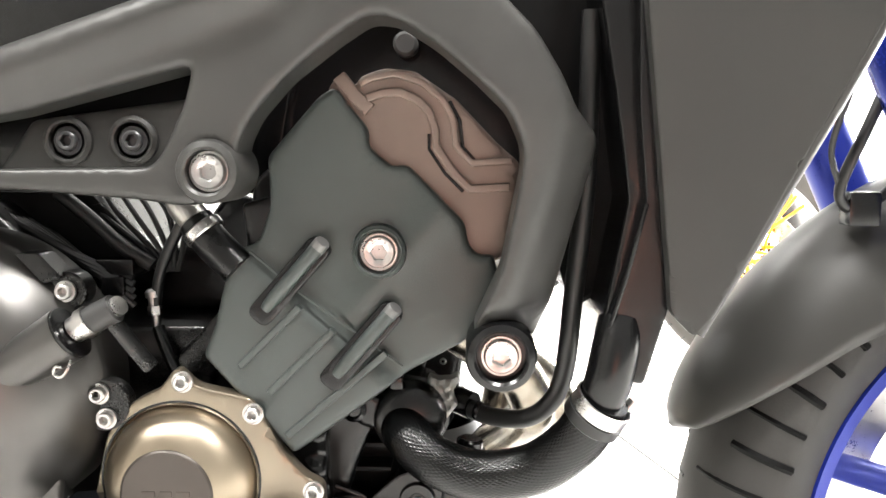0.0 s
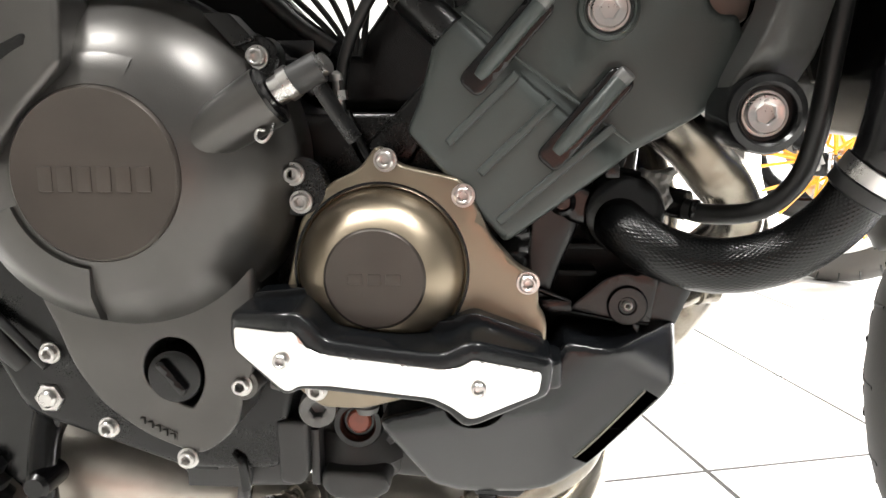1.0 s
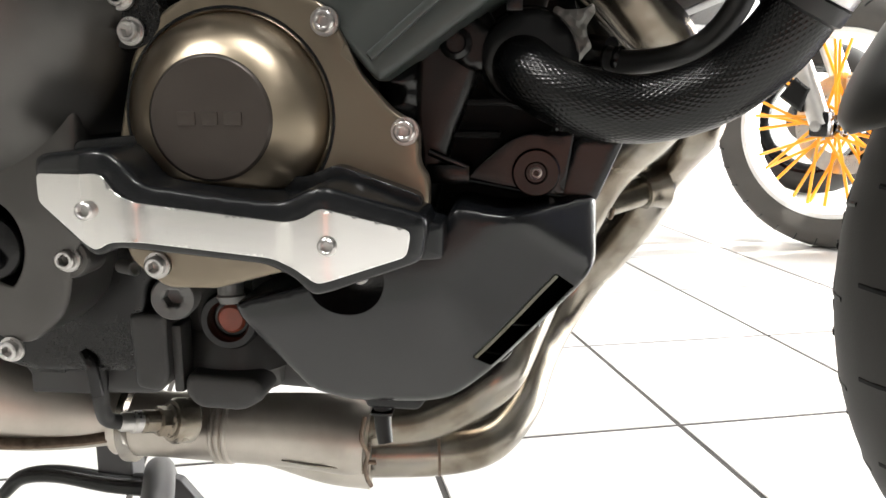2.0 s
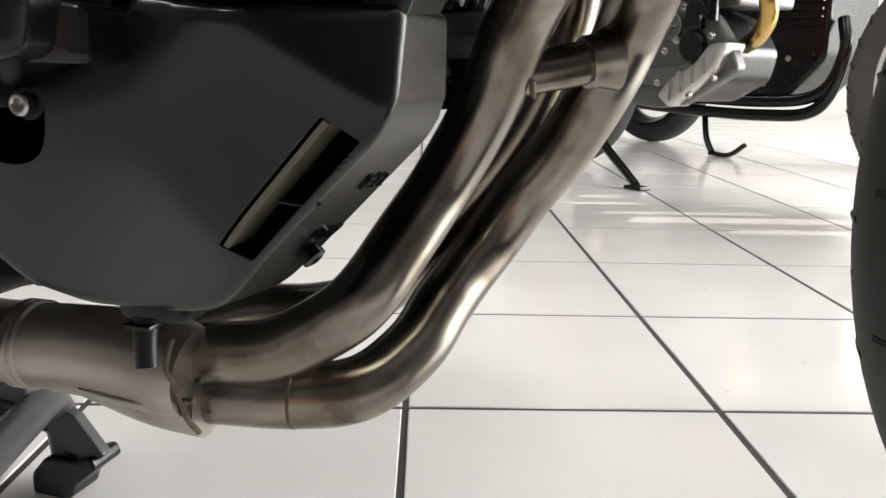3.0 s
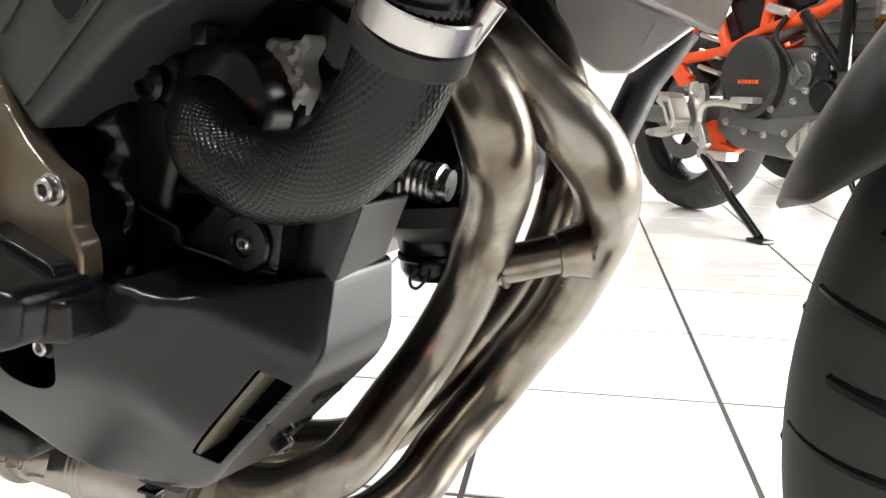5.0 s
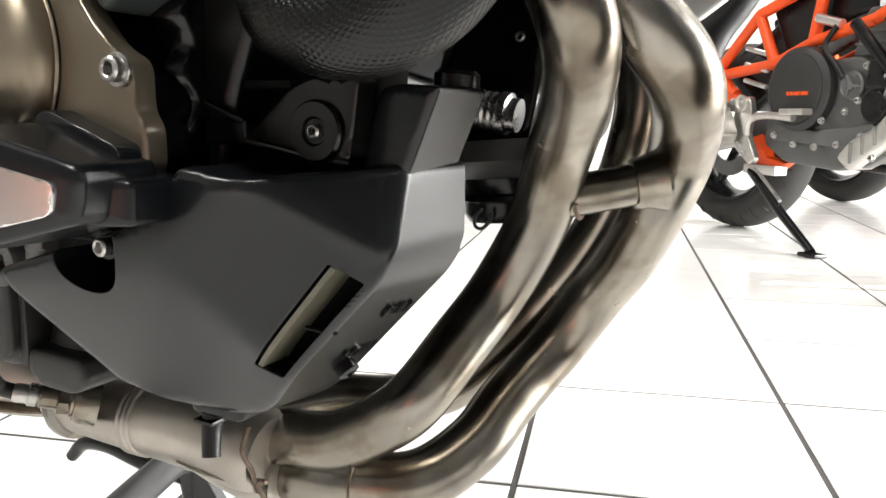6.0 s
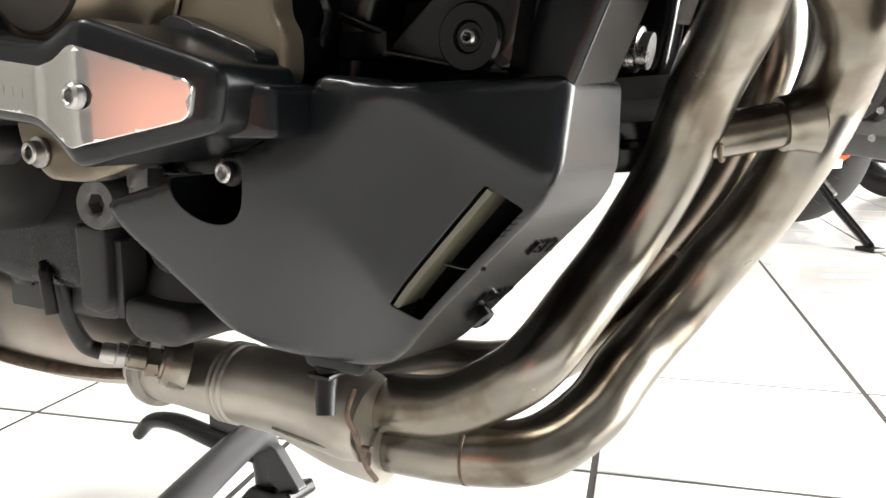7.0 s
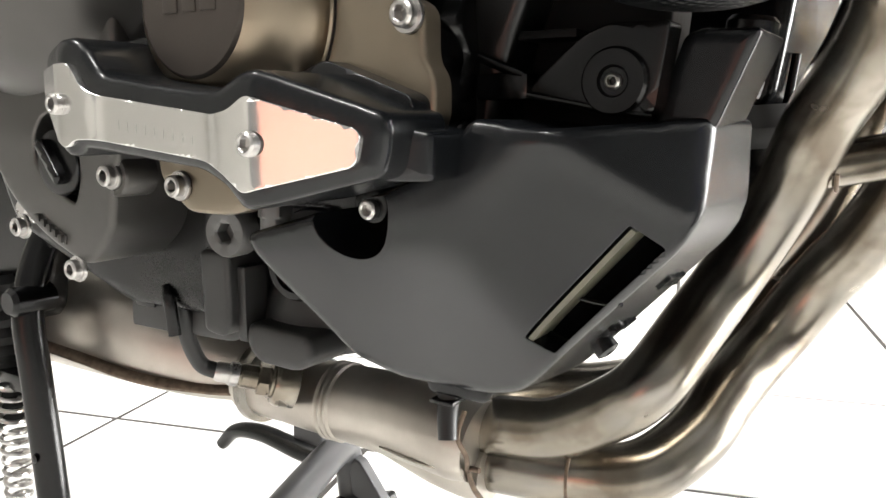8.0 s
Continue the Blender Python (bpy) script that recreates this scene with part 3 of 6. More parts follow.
    low = part("lower_cover", shell([(-0.395, 0.40), (-0.382, 0.37), (-0.3758, 0.350), (-0.3612, 0.3255), (-0.3357, 0.306), (-0.310, 0.295), (-0.2993, 0.2945), (-0.2783, 0.312),
                                     (-0.2723, 0.335), (-0.262, 0.360), (-0.262, 0.44), (-0.335, 0.44)], 0.590, 0.65, 0.0035, holes=[hole], corner=0.010, hole_r=0.0016,
                                    f=lambda x, z: 0.10 * max(0, 0.36 - z)), CLUTCH, bike, "gunmetal lower clutch cover")
    part("filler_recess", shell([(-0.336, 0.322), (-0.336, 0.375), (-0.292, 0.375), (-0.292, 0.322)], 0.622, 0.65, 0.001), BLACK, low)
    cap = part("filler_cap", lathe((-0.3140, 0.622, 0.3460), (0, -1, 0), [(0.0168, 0), (0.0168, 0.022), (0.0172, 0.0225), (0.0172, 0.0285), (0.0160, 0.0305), (0.0125, 0.0312), (0, 0.0312)], 44), BLACK, low, "black oil filler cap")
    part("filler_grip", shell([(-0.3240, 0.3545), (-0.3195, 0.3585), (-0.3045, 0.3395), (-0.3080, 0.3345)], 0.5850, 0.605, 0.0022, corner=0.0022), BLACK, cap)
    part("cover_ear", lathe((-0.2735, 0.612, 0.341), (0, -1, 0), [(0.0105, 0), (0.0105, 0.0165), (0.0095, 0.018), (0, 0.018)], 26), CLUTCH, low)
    part("raised_plate", shell([(-0.3415, 0.3165), (-0.3165, 0.3035), (-0.3155, 0.3085), (-0.3395, 0.3215)], 0.5945, 0.605, 0.0005, corner=0.0008), CLUTCH, low)
    for k in range(5):
        part("raised_mark", box(-0.338 + k * 0.0045, -0.335 + k * 0.0045, 0.5925, 0.600, 0.3145 - k * 0.0024, 0.3185 - k * 0.0024, 0.0003), CLUTCH, low)
    bolts(BOLT, low, [(-0.266, 0.598, 0.394), (-0.2735, 0.594, 0.341), (-0.311, 0.598, 0.2915), (-0.361, 0.600, 0.3095), (-0.397, 0.604, 0.3555)])
    # cover bolts and the upper bar
    bolts(BOLT, rim, [(-0.256, 0.597, 0.532), (-0.352, 0.600, 0.582)])
    part("cover_ear", lathe((-0.256, 0.612, 0.532), (0, -1, 0), [(0.012, 0), (0.012, 0.0135), (0.011, 0.0145), (0, 0.0145)], 26), CAST, rim)
    part("upper_bar", tube([(-0.345, 0.604, 0.580), (-0.305, 0.604, 0.558), (-0.265, 0.604, 0.535)], 0.0065, seg=14), CAST, rim)
    part("clamp_plate", shell([(-0.285, 0.556), (-0.270, 0.556), (-0.256, 0.541), (-0.268, 0.537)], 0.592, 0.61, 0.001, corner=0.002), CAST, rim)


def ribbon(points, w):
    """An outline w to each side of a line in the x-z plane."""
    p = [Vector(q) for q in points]
    left, right = [], []
    for i, q in enumerate(p):
        d = (p[min(i + 1, len(p) - 1)] - p[max(i - 1, 0)]).normalized()
        n = Vector((-d.y, d.x)) * w
        left.append(tuple(q + n)), right.append(tuple(q - n))
    return left + right[::-1]


def build_cylinder():
    green = [(-0.099, 0.651), (-0.1315, 0.6145), (-0.1304, 0.585), (-0.138, 0.562), (-0.154, 0.555), (-0.166, 0.5085), (-0.1737, 0.4903), (-0.1172, 0.4268),
             (-0.045, 0.479), (-0.0097, 0.4985), (0.006, 0.514), (0.012, 0.54), (0.0085, 0.5535), (-0.0010, 0.5530), (-0.0070, 0.5590), (-0.0093, 0.5733), (-0.0446, 0.6094), (-0.055, 0.6084),
             (-0.0688, 0.6200), (-0.0687, 0.6310), (-0.0892, 0.6570)]

    def lean(x, z):
        d = (x + 0.115) * 0.66 + (z - 0.500) * 0.75
        step = 0.5 + 0.5 * math.tanh((0.020 - d) / 0.004)
        return -0.007 * step - 0.006 * math.exp(-(((x + 0.055) * 0.75 - (z - 0.545) * 0.66) / 0.012) ** 2) * (1 if d > 0.03 else 0) * 0.5

    block = part("cylinder_block", shell(green, 0.608, 0.66, 0.004, corner=0.004, f=lean, step=0.004), CYL, bike, "dark green-black cylinder casting")
    part("cylinder_core", shell([(-0.15, 0.60), (-0.165, 0.50), (-0.115, 0.435), (-0.02, 0.50), (0.0, 0.55), (0.0, 0.62), (-0.07, 0.655)], 0.645, 0.96, 0.004, corner=0.01, step=0.01), CAST, block)
    # two long raised beads; proud black slabs stand in for their slots' shade
    for (ax, az), (bx, bz) in (((-0.0985, 0.5595), (-0.1350, 0.5180)), ((-0.0545, 0.5190), (-0.0915, 0.4765))):
        d = Vector((bx - ax, bz - az)).normalized()
        nrm = Vector((-d.y, d.x))
        a, b = Vector((ax, az)), Vector((bx, bz))
        w = 0.0080
        part("slot_shade", shell([tuple(a + nrm * w - d * 0.004), tuple(b + nrm * w + d * 0.006), tuple(b - nrm * w + d * 0.006), tuple(a - nrm * w - d * 0.004)], 0.5985, 0.612, 0.0015, corner=0.006), BLACK, block)
        part("cast_bead", tube([(ax, 0.5985, az), ((ax + bx) / 2, 0.5965, (az + bz) / 2), (bx - d.x * 0.004, 0.602, bz - d.y * 0.004)], 0.0047, seg=16), CYL, block)
        part("bead_end", lathe((ax, 0.5985, az), (-d.x, -0.35, -d.y), [(0.0050, -0.006), (0.0050, 0.004), (0.0044, 0.0052), (0, 0.0052)], 20), GREY, block)
    # slanted webs across the lower block
    for p, q in (((-0.1113, 0.5223), (-0.1500, 0.4840)), ((-0.0908, 0.5070), (-0.1320, 0.4670)), ((-0.0579, 0.4931), (-0.1215, 0.4390))):
        part("cast_web", shell(ribbon([p, q], 0.0024), 0.5990, 0.606, 0.0012, corner=0.001, step=0.004), CYL, block)
    part("cast_seam", tube([(-0.142, 0.6040, 0.556), (-0.108, 0.6025, 0.528), (-0.078, 0.6025, 0.506), (-0.048, 0.6035, 0.484)], 0.0009, seg=8), CYL, block)
    boss = part("mount_boss", lathe((-0.062, 0.6075, 0.556), (0, -1, 0), [(0.0175, 0), (0.0165, 0.006), (0.0145, 0.0075), (0.0135, 0.0065), (0.0130, 0.001), (0, 0.001)], 40), CYL, block)
    place("mount_bolt", BIG_BOLT, block, pose(-0.062, 0.6060, 0.556), "large bright steel bolt")
    # cam-chain cover with its arched ribs
    cam_cover = part("cam_chain_cover", shell([(-0.0873, 0.6660), (-0.0775, 0.6580), (-0.0740, 0.6640), (-0.0590, 0.6690), (-0.0400, 0.6670), (-0.0200, 0.6530), (-0.0150, 0.6500), (0.0105, 0.6230), (0.0255, 0.6100),
                                               (0.0230, 0.5930), (0.0150, 0.5500), (0.0040, 0.5480), (-0.010, 0.5540), (-0.0561, 0.6000), (-0.0780, 0.6200), (-0.0950, 0.6560)], 0.617, 0.66, 0.003, corner=0.004), BROWN, bike, "reddish-brown cam-chain cover")
    # two stepped ribs that arch over the round boss and run off to the edge
    inner = [(-0.0701, 0.6502), (-0.0596, 0.6536), (-0.0490, 0.6540), (-0.0385, 0.6494), (-0.0315, 0.6425), (-0.0273, 0.6304), (-0.0273, 0.6210), (-0.0174, 0.6059), (-0.0061, 0.5945), (0.0190, 0.5955)]
    outer = [(-0.0740, 0.6590), (-0.0665, 0.6626), (-0.0525, 0.6653), (-0.0350, 0.6598), (-0.0228, 0.6494), (-0.0164, 0.6373), (-0.0146, 0.6210), (-0.0051, 0.6105), (0.0205, 0.6120)]
    part("arched_rib", shell(ribbon(inner, 0.0026), 0.6130, 0.62, 0.0012, corner=0.001, step=0.003), BROWN, cam_cover)
    part("arched_rib", shell(ribbon(outer, 0.0022), 0.6130, 0.62, 0.0012, corner=0.001, step=0.003), BROWN, cam_cover)
    part("rib_groove", shell(ribbon([(x + 0.0040, z - 0.0010) for x, z in outer[4:8]], 0.0012), 0.6160, 0.62, 0.0003, corner=0.0005, step=0.003), BLACK, cam_cover)
    part("rib_groove", shell(ribbon([(x - 0.0042, z - 0.0020) for x, z in inner[5:9]], 0.0010), 0.6160, 0.62, 0.0003, corner=0.0005, step=0.003), BLACK, cam_cover)
    part("cover_edge", shell(ribbon([(-0.0873, 0.6640), (-0.0780, 0.6520), (-0.0680, 0.6430)], 0.0045), 0.6140, 0.62, 0.001, corner=0.001, step=0.003), BROWN, cam_cover)
    # dark head above
    part("head_cover", shell([(-0.150, 0.590), (-0.150, 0.640), (-0.118, 0.700), (-0.05, 0.74), (0.03, 0.72), (0.07, 0.62), (0.02, 0.54), (-0.03, 0.56)], 0.665, 0.95, 0.006, corner=0.012, step=0.01), BLACK, bike)
    part("head_plug", lathe((-0.048, 0.655, 0.687), (0, -1, 0), [(0.008, 0), (0.008, 0.012), (0.006, 0.014), (0, 0.014)], 24), SUMP, bike)
    return block


def build_frame():
    def ridge_x(z):
        return float(np.interp(z, [0.50, 0.53, 0.61, 0.6485, 0.676, 0.72], [0.008, 0.016, 0.040, 0.0465, 0.034, 0.004]))

    def face(x, z):
        lead, tail = min(1.0, max(0.0, (x + 0.06) / 0.06)), min(1.0, max(0.0, (-0.08 - x) / 0.04))
        lead, tail = lead * lead * (3 - 2 * lead), tail * tail * (3 - 2 * tail)
        y = lead * (0.85 * max(0.0, x - ridge_x(z)) - 0.22 * max(0.0, min(ridge_x(z), ridge_x(z) - x)))
        d = (z - 0.6625 - 0.338 * (x + 0.2738)) * 0.947
        y += tail * (0.35 * max(0.0, 0.575 - z) + 0.005 - 0.0105 * math.exp(-(d / 0.0130) ** 2))
        # the leg falls back behind the mount at its foot
        y += lead * min(0.016, 0.9 * max(0.0, 0.530 - z))
        return y + 0.010 * max(0.0, (-0.10 - x)) / 0.2

    outer = [(-0.56, 0.52), (-0.46, 0.545), (-0.42, 0.570), (-0.385, 0.586), (-0.33, 0.594), (-0.276, 0.5955), (-0.20, 0.590), (-0.175, 0.5865), (-0.160, 0.5870), (-0.145, 0.5930), (-0.1385, 0.606), (-0.1385, 0.620), (-0.1304, 0.6363), (-0.1107, 0.6581),
             (-0.0819, 0.6796), (-0.0629, 0.6918), (-0.0472, 0.6902), (-0.0254, 0.6763), (-0.0035, 0.6579), (0.0154, 0.6393), (0.0235, 0.6206), (0.0236, 0.6081), (0.0191, 0.586), (0.0125, 0.5508),
             (-0.0040, 0.5150), (-0.0020, 0.4970), (0.0260, 0.4930), (0.0360, 0.5120), (0.045, 0.540), (0.054, 0.573), (0.0650, 0.6100), (0.0680, 0.6260), (0.0530, 0.6420), (0.0450, 0.6600), (0.0300, 0.6840), (0.0130, 0.7010), (-0.012, 0.735), (-0.035, 0.79), (-0.10, 0.80), (-0.13, 0.722), (-0.1703, 0.7098), (-0.2771, 0.6772), (-0.40, 0.640), (-0.56, 0.590)]
    recess = [(-0.430, 0.600), (-0.405, 0.616), (-0.36, 0.6245), (-0.2733, 0.6385), (-0.1660, 0.6655), (-0.1640, 0.6620), (-0.1690, 0.6440), (-0.182, 0.6180), (-0.190, 0.6085), (-0.2684, 0.6080), (-0.33, 0.6065), (-0.39, 0.600)]
    spar = part("main_spar", shell(outer, 0.560, 0.60, 0.005, holes=[recess, [(-0.154 + 0.0150 * math.cos(a), 0.6062 + 0.0150 * math.sin(a)) for a in (k * math.pi / 12 for k in range(24))]], f=face, corner=0.006, step=0.005), FRAME, bike, "matt dark grey cast main frame spar")
    lug = part("mount_plate", shell([(-0.318, 0.602), (-0.2909, 0.6386), (-0.185, 0.6520), (-0.185, 0.602)], 0.633, 0.65, 0.003, corner=0.004), FRAME, spar, "recessed dark grey mounting plate")
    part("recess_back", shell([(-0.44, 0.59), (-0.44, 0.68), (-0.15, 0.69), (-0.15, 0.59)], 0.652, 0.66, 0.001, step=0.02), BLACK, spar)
    for x, y, z in ((-0.267, 0.634, 0.625), (-0.224, 0.634, 0.625)):
        part("lug_collar", lathe((x, y, z), (0, -1, 0), [(0.0165, -0.002), (0.0160, 0.004), (0.0135, 0.0055), (0.0120, 0.005), (0.0115, 0.001), (0, 0.001)], 40), FRAME, lug)
        place("lug_bolt", DARK_BOLT, lug, pose(x, y - 0.001, z), "black socket-head bolt")
    part("tank_base", shell([(-0.56, 0.60), (-0.30, 0.66), (-0.15, 0.70), (-0.10, 0.80), (-0.56, 0.80)], 0.615, 0.65, 0.004, step=0.012), BLACK, spar)
    # black sheet added to stand in for shade beside the head
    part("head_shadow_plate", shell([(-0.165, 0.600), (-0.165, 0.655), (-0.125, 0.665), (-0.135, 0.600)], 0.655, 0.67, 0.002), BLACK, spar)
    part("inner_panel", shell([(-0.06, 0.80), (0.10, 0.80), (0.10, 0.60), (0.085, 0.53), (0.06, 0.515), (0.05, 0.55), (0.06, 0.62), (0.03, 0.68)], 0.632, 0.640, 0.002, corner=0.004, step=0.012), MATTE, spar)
    # engine mounts with their large bolts
    for x, y, z, r in ((-0.154, 0.5700, 0.6062, 0.0185), (0.0122, 0.569, 0.5005, 0.0205)):
        boss = part("mount_boss", lathe((x, y, z), (0, -1, 0), [(r, -0.035), (r, 0.006), (r - 0.0012, 0.009), (r - 0.0045, 0.0105), (r - 0.0060, 0.009), (r - 0.0065, 0.002), (0, 0.002)], 56), FRAME if x < 0 else BLACK, spar)
        place("mount_bolt", BIG_BOLT, boss, pose(x, y - 0.002, z, 0, 20, 0), "large bright steel bolt")
    # far spar, seen only as a dark shape
    part("far_spar", shell([(-0.14, 0.70), (-0.05, 0.72), (0.04, 0.66), (0.05, 0.60), (0.02, 0.50), (0.045, 0.50), (0.08, 0.62), (0.06, 0.74), (-0.10, 0.80)], 1.00, 1.04, 0.004, step=0.012), FRAME, bike)
    return spar


def bend(x):
    """How far the slider falls back towards its two ends."""
    return 0.47 * (max(0.0, x + 0.130) + max(0.0, -0.236 - x))


def build_slider():
    body = [(-0.2655, 0.3935), (-0.2620, 0.3970), (-0.2262, 0.4005), (-0.2190, 0.3960), (-0.2110, 0.3860), (-0.195, 0.3835), (-0.165, 0.3800), (-0.1494, 0.3790), (-0.1380, 0.3850), (-0.1310, 0.3860), (-0.0925, 0.3720), (-0.0905, 0.3670),
            (-0.0930, 0.3510), (-0.1379, 0.3385), (-0.1465, 0.3470), (-0.1580, 0.3520), (-0.2000, 0.3560), (-0.2233, 0.3580), (-0.2321, 0.3535), (-0.2640, 0.3740), (-0.2660, 0.3800)]
    body = [(-0.133 + (x + 0.133) * 1.015, 0.466 + (z - 0.466) * 1.015) for x, z in body]
    slider = part("frame_slider", shell(body, 0.5455, 0.600, 0.0045, corner=0.004, step=0.004, f=lambda x, z: bend(x)), PLASTIC, bike, "black plastic frame slider with bare aluminium face plate")
    plate = [(-0.2618, 0.3890), (-0.2261, 0.3905), (-0.2193, 0.3815), (-0.2109, 0.3780), (-0.1493, 0.3710), (-0.1409, 0.3725), (-0.1327, 0.3775), (-0.0973, 0.3660), (-0.0990, 0.3545), (-0.1352, 0.3450),
             (-0.1450, 0.3520), (-0.1548, 0.3555), (-0.2142, 0.3615), (-0.2242, 0.3612), (-0.2300, 0.3575), (-0.2618, 0.3765)]

    plate = [(-0.133 + (x + 0.133) * 1.015, 0.466 + (z - 0.466) * 1.015) for x, z in plate]

    def dip(x, z):
        return bend(x) + 0.0016 * (0.5 + 0.5 * math.tanh((x + 0.213) / 0.0022)) * (0.5 - 0.5 * math.tanh((x + 0.1490) / 0.0022))
    face = part("face_plate", shell(plate, 0.5435, 0.580, 0.0003, corner=0.003, f=dip, step=0.003), ALU, slider, "brushed aluminium face plate", sharp=14)
    for k in range(9):
        part("engraved_mark", box(-0.2035 + 0.0050 * k, -0.1998 + 0.0050 * k, 0.54495, 0.5454, 0.3640 - 0.0006 * k, 0.3675 - 0.0006 * k), ALU, face)
    bolts(SMALL_BOLT, face, [(-0.2345, 0.5435, 0.3735), (-0.1300, 0.5435, 0.3600)], "plate_screw", "bright steel button screw")
    # blocks that carry the slider
    part("slider_arm", shell([(-0.112, 0.3690), (-0.0845, 0.3640), (-0.0845, 0.3468), (-0.110, 0.3470)], 0.5605, 0.608, 0.003, corner=0.003, f=lambda x, z: 0.47 * (x + 0.130)), PLASTIC, slider)
    part("slider_bridge", shell([(-0.262, 0.4000), (-0.222, 0.4040), (-0.206, 0.3900), (-0.150, 0.3840), (-0.135, 0.3900), (-0.095, 0.3760), (-0.095, 0.3560), (-0.140, 0.3480), (-0.225, 0.3600), (-0.262, 0.3780)], 0.586, 0.602, 0.001, corner=0.004), PLASTIC, slider)
    return slider


def text_mesh(body, size, depth):
    data = bpy.data.curves.new("text", "FONT")
    data.body, data.size, data.extrude, data.align_x = body, size, depth, "CENTER"
    holder = bpy.data.objects.new("text", data)
    scene.collection.objects.link(holder)
    bpy.context.view_layer.update()
    me = bpy.data.meshes.new_from_object(holder.evaluated_get(bpy.context.evaluated_depsgraph_get()))
    bpy.data.objects.remove(holder)
    bpy.data.curves.remove(data)
    me.materials.clear()
    me.materials.append(BLACK)
    return me


def build_belly():
    """The coolant-tank cover under the engine: four soft-edged facets on its side, and a flat front that turns back under the pipes."""
    side = [(-0.1920, 0.3190), (-0.1590, 0.3285), (-0.1180, 0.3410), (-0.0900, 0.3540), (-0.0820, 0.3690), (-0.0540, 0.3648), (-0.0085, 0.3695), (-0.0085, 0.3340), (-0.0160, 0.3215),
            (-0.0500, 0.2860), (-0.0680, 0.2670), (-0.0780, 0.2570), (-0.0880, 0.2500), (-0.1040, 0.2468), (-0.1440, 0.2490), (-0.1640, 0.2580), (-0.1905, 0.3120)]

    def face(x, z):
        planes = (0.5990 + 0.05 * (z - 0.340), 0.6010 + 0.12 * (x + 0.160) - 0.68 * (z - 0.3135), 0.6020 + 0.5255 * (x + 0.097) - 0.486 * (z - 0.312), 0.6005 + 1.143 * (x + 0.0527) + 0.323 * (z - 0.3645))
        k = 0.0024
        top = max(planes)
        return top + k * math.log(sum(math.exp((p - top) / k) for p in planes))
    hole = [(-0.1345 + 0.0190 * math.cos(radians(a)), 0.3325 + 0.0200 * math.sin(radians(a))) for a in range(176, 386, 12)] + [(-0.1300, 0.3375)]
    notch = [(-0.0305, 0.3310), (-0.0200, 0.3222), (-0.0632, 0.2760), (-0.0735, 0.2825)]
    cover = shell(side, 0.0, 0.698, 0.0042, holes=[hole, notch], f=face, corner=0.005, step=0.0032, hole_r=0.0008, hole_corner=0.0012)
    for v in cover.verts:
        # the front face splays a little towards its far edge
        if v.co.y > 0.6979 and v.co.x > -0.09 and v.co.z < 0.369 and not inside(np.array([[v.co.x, v.co.z]]), fillet([(x - 0.003, z + 0.003) for x, z in side], 0.005))[0]:
            v.co.x += 0.0030
            v.co.z -= 0.0022 if v.co.z < 0.33 else 0.0
    bmesh.ops.recalc_face_normals(cover, faces=cover.faces)
    skin = BVHTree.FromBMesh(cover)
    belly = part("belly_cover", cover, PLASTIC, bike, "satin black plastic coolant-tank cover", sharp=50)
    # level marks on the front face
    along, out = Vector((0, 1, 0)), Vector((0.72, 0, -0.69)).normalized()
    for body, x, z in (("FULL", -0.0325, 0.3040), ("LOW", -0.0535, 0.2800)):
        m = Matrix((along, out.cross(along), out)).transposed().to_4x4()
        m.translation = Vector((x, 0.680, z)) - out.cross(along) * 0.0025
        letters = text_mesh(body, 0.0105, 0.0009)
        for v in letters.vertices:
            near, normal, _, _ = skin.find_nearest(m @ Vector((v.co.x, v.co.y, 0.008)))
            normal = normal if normal.dot(out) > 0 else -normal
            v.co = m.inverted() @ (near + normal * (v.co.z + 0.0008))
        place("level_text", letters, belly, m, "embossed lettering")
    # neck above the cover, bracket and its grommet
    neck = part("tank_neck", shell([(-0.0330, 0.3640), (-0.0090, 0.3640), (-0.0040, 0.3760), (0.0060, 0.4000), (-0.0150, 0.4010), (-0.0215, 0.3990)], 0.6515, 0.694, 0.0035, corner=0.003, step=0.003), PLASTIC, belly)
    part("filler_cap", lathe((-0.006, 0.690, 0.404), (0.1, 0, 1), [(0.010, -0.004), (0.010, 0.002), (0.008, 0.004), (0, 0.004)], 26), BLACK, neck)
    part("bracket", shell([(-0.0790, 0.3785), (-0.0560, 0.3985), (-0.0450, 0.4030), (-0.0220, 0.4030), (-0.0270, 0.3700), (-0.0440, 0.3710)], 0.6380, 0.652, 0.0015, corner=0.003), BLACK, belly)
    part("bracket_lip", tube([(-0.0795, 0.6365, 0.3780), (-0.060, 0.6370, 0.3745), (-0.044, 0.6375, 0.3715), (-0.028, 0.6400, 0.3695)], 0.0012, seg=8), BLACK, belly)
    part("grommet", lathe((-0.0415, 0.6385, 0.3820), (0, -1, 0), [(0.0125, 0), (0.0125, 0.0022), (0.0115, 0.0034), (0.006, 0.0034), (0.005, 0.0020), (0, 0.0020)], 36), BLACK, belly)
    bolts(TINY_BOLT, belly, [(-0.0415, 0.6370, 0.3820)], "bracket_screw", "small steel screw")
    bolts(SMALL_BOLT, belly, [(-0.1280, 0.6050, 0.3330)], "cover_screw", "steel screw in a deep hole")
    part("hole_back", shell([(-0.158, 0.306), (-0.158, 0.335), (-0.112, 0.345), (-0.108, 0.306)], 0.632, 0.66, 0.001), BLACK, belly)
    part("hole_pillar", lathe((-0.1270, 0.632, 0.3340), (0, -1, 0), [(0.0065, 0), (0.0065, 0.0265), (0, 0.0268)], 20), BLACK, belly)
